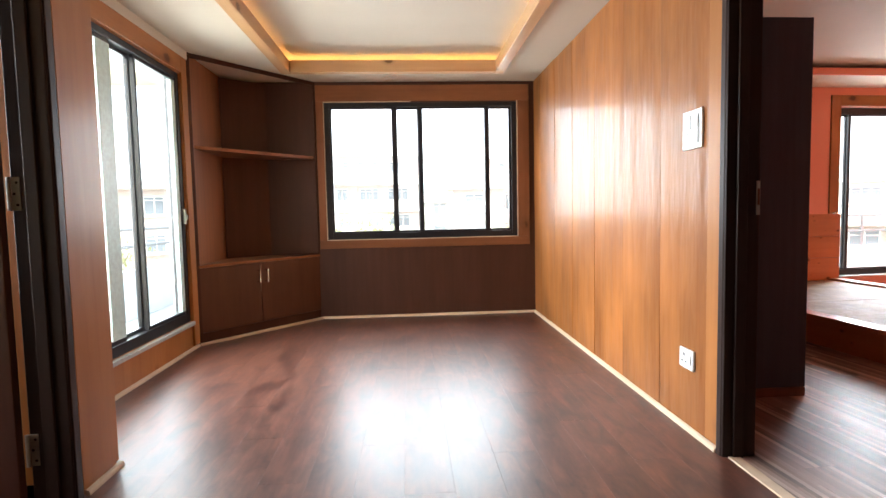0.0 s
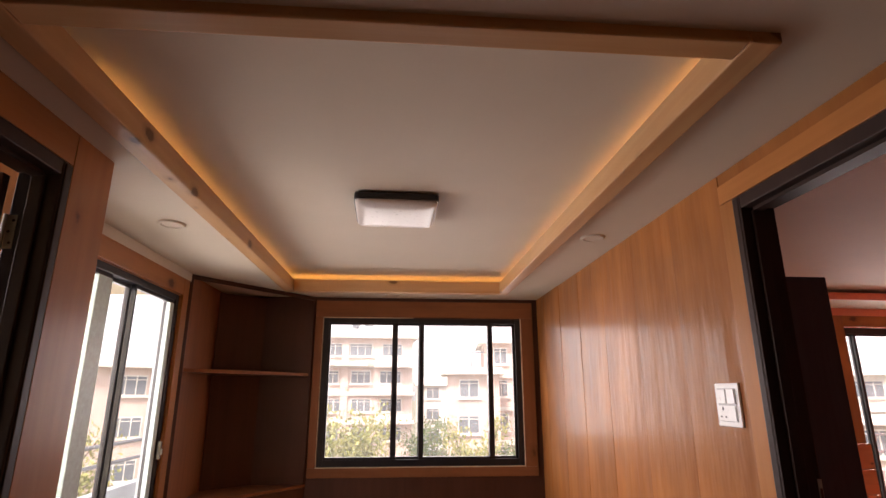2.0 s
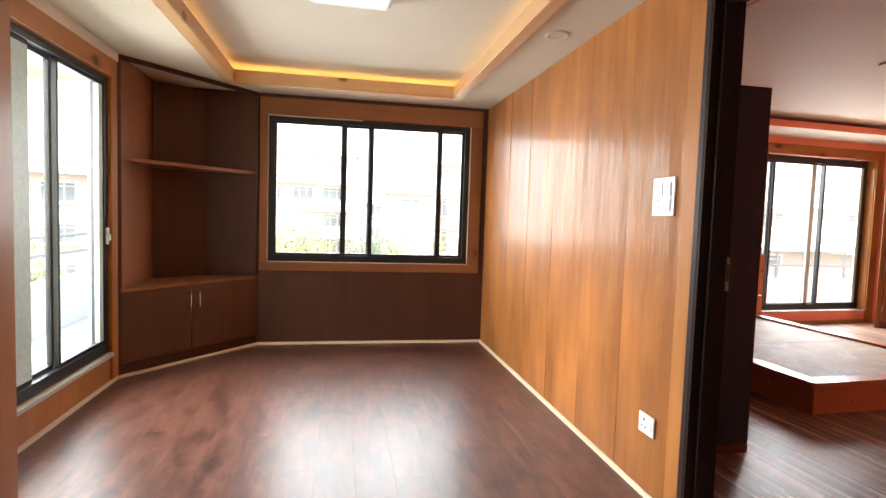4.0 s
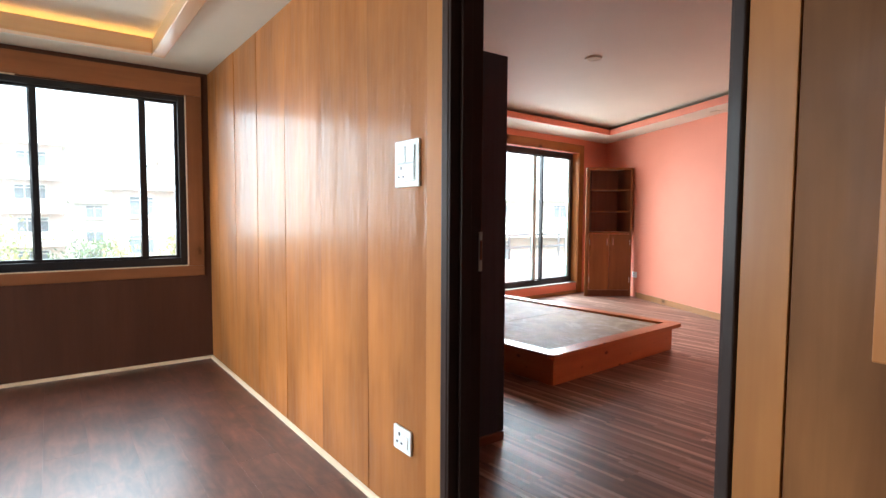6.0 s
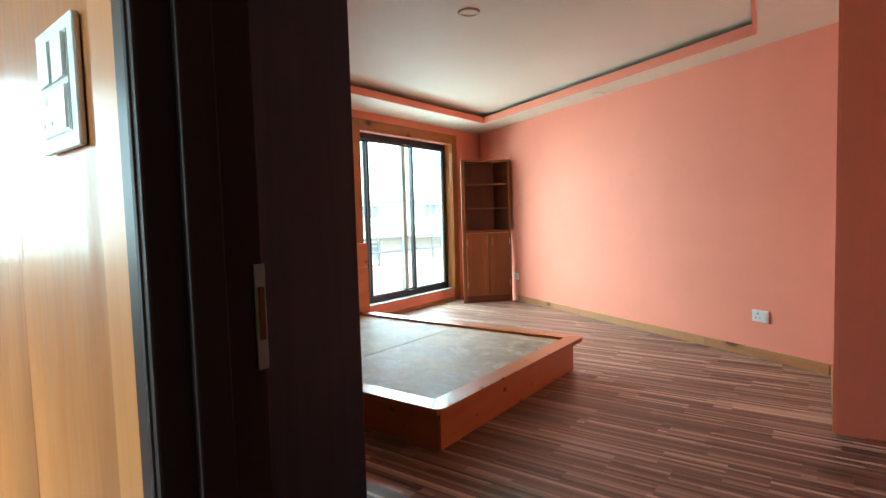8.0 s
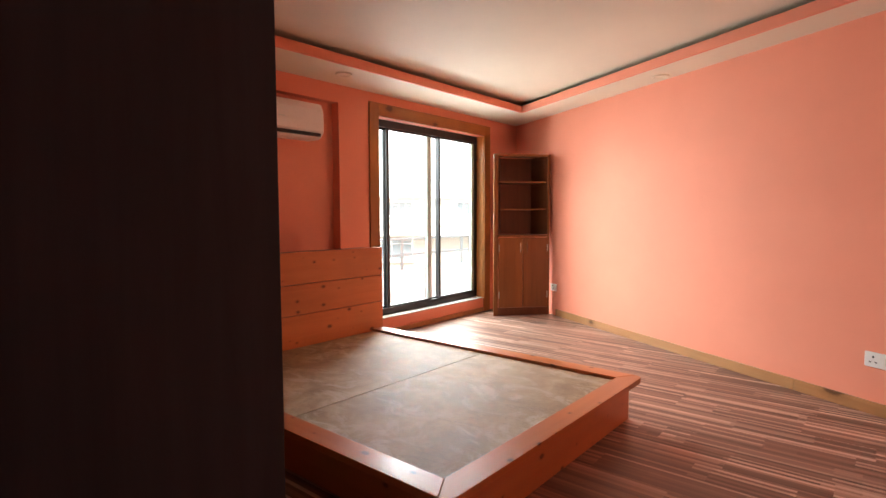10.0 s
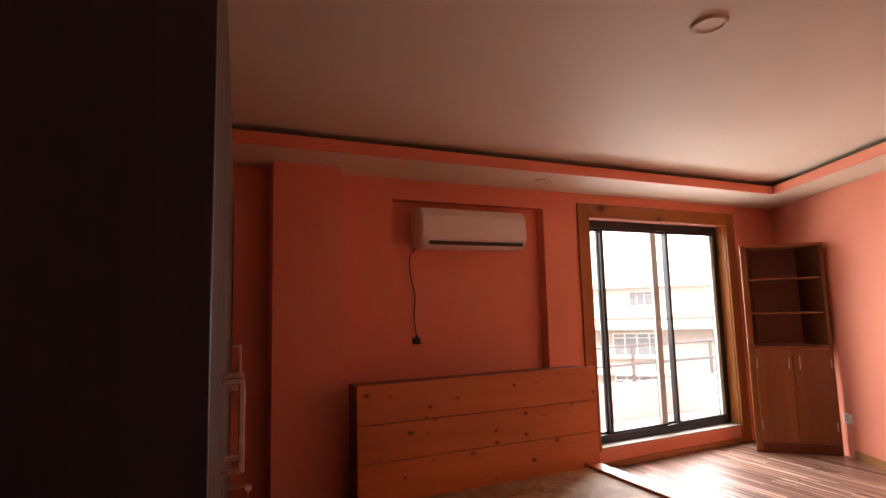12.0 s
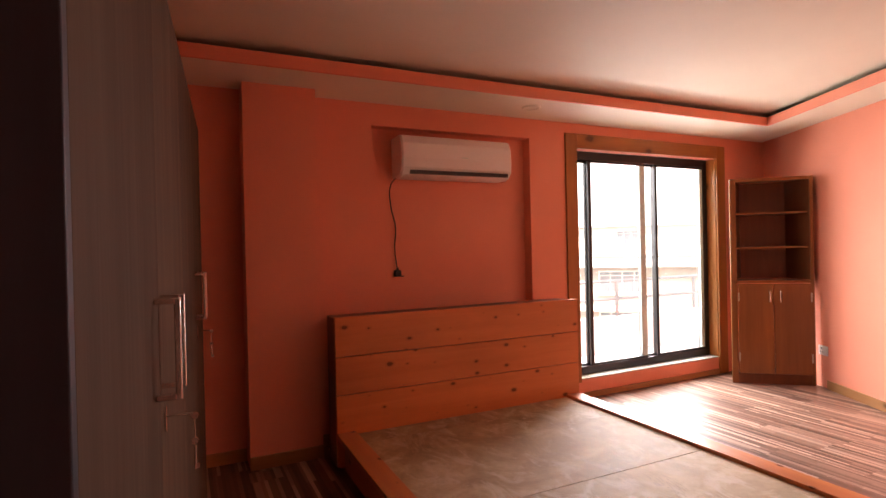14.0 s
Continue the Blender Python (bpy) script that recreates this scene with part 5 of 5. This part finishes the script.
def board_mesh(name, poly, mat):
    """A floor board with a small chamfer on its top edge."""
    cx, cy = sum(p[0] for p in poly) / len(poly), sum(p[1] for p in poly) / len(poly)
    bm = bmesh.new()
    k = len(poly)
    inner = [(p[0] + (cx - p[0]) * 0.003, p[1] + (cy - p[1]) * 0.001) for p in poly]
    lo = [bm.verts.new((x, y, -0.009)) for x, y in poly]
    mid = [bm.verts.new((x, y, -0.0002)) for x, y in poly]
    hi = [bm.verts.new((x, y, 0.0)) for x, y in inner]
    bm.faces.new(hi)
    for i in range(k):
        j = (i + 1) % k
        bm.faces.new((lo[i], lo[j], mid[j], mid[i]))
        bm.faces.new((mid[i], mid[j], hi[j], hi[i]))
    return finish(name, bm, mat)


def lay(parent, m, u0, u1, v0, v1, width, long, edges, mat, seed):
    """Boards along v over the rectangle, cut to the convex outline given by edges in the same frame."""
    rng = random.Random(seed)
    whole = board_mesh("floor_board", [(0, 0), (width - 0.0003, 0), (width - 0.0003, long - 0.0003), (0, long - 0.0003)], mat)
    u, row = u0, 0
    while u < u1:
        v = v0 - long * ((row * 0.37) % 1.0)
        while v < v1:
            rect = [(u, v), (u + width - 0.0003, v), (u + width - 0.0003, v + long - 0.0003), (u, v + long - 0.0003)]
            poly = rect
            for a, c in edges:
                poly = clip(poly, a, c)
                if len(poly) < 3:
                    break
            if len(poly) >= 3:
                if poly == rect:
                    ob = new("floor_board", whole)
                    ob.matrix_basis = m @ pose(u, v, 0)
                else:
                    area = abs(sum(poly[i][0] * poly[(i + 1) % len(poly)][1] - poly[(i + 1) % len(poly)][0] * poly[i][1] for i in range(len(poly)))) / 2
                    if area > 0.0015:
                        ob = new("floor_board", board_mesh("floor_board", [(a - u, c - v) for a, c in poly], mat))
                        ob.matrix_basis = m @ pose(u, v, 0)
                    else:
                        ob = None
                if ob:
                    ob.parent = parent
            v += long
        u += width
        row += 1


floor_a = solid("floor_study", one_box(-1.75, XE + 0.019, -2.7, YN + 0.1, -0.1, -0.0095), UNDER, "dark red-brown laminate floor of the study", "floor")
room = [(XW, -2.55), (XE + 0.011, -2.55), (XE + 0.011, YN), (XW, YN)]
lay(floor_a, Matrix(), XW - 0.03, XE + 0.02, -2.55, YN, 0.195, 1.21, [(room[i], room[(i + 1) % 4]) for i in range(4)], FLOOR_A, 2)
floor_b = solid("floor_bedroom", prism(bmesh.new(), [(XE + 0.02, 0.6), (5.95, 0.6), (8.2, 6.45), (XE + 0.02, 6.1)], -0.1, -0.0095), UNDER,
                "laminate floor of the bedroom, striped in several browns", "floor")
inv_b = MB.inverted()
corner = [(XE + 0.063, 0.7), (SLANT0[0] + (0.7 - SLANT0[1]) * (SLANT1[0] - SLANT0[0]) / (SLANT1[1] - SLANT0[1]), 0.7), SLANT1, (XE + 0.063, 5.9)]
local = [tuple((inv_b @ Vector((x, y, 0)))[:2]) for x, y in corner]
lay(floor_b, MB, -3.95, 3.2, -5.6, 0.1, 0.19, 1.29, [(local[i], local[(i + 1) % 4]) for i in range(4)], FLOOR_B, 4)
solid("floor_margin", one_box(XE + 0.0115, XS + 0.02, -2.55, 1.137, -0.1, -0.0005), FLOOR_A, "dark red-brown laminate strip beside the passage wall", "floor")
solid("floor_side_room", one_box(-4.05, -1.25, -1.05, 2.12, -0.1, 0.0), FLOOR_A, "dark floor of the side room", "floor")

# ---- plywood sheets of the shared wall ----
wall = bpy.data.objects["wall_east"]
ys = [-2.55, -1.95, -1.44, -0.93, -0.42, 0.09, 0.60, 1.042]
ys2 = [2.194, 2.65, 3.135, 3.64, 4.15, 4.66, 5.17, YN - 0.001]
cells = [(a, c, 0.0, ZA) for a, c in zip(ys, ys[1:])] + [(a, c, 0.0, ZA) for a, c in zip(ys2, ys2[1:])]
cells += [(1.139, 2.192, 2.347, ZA)]
rng = random.Random(7)
for a, c, z0, z1 in cells:
    w, h = (c - a) / 2, (z1 - z0) / 2
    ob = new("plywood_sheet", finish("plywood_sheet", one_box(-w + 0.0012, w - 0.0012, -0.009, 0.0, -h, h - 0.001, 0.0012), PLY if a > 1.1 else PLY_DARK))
    ob.parent = wall
    ob.matrix_basis = pose(a + w, -XE if a > 1.1 else -XS, z0 + h, rng.uniform(-0.12, 0.12), 0, rng.uniform(-0.28, 0.28))
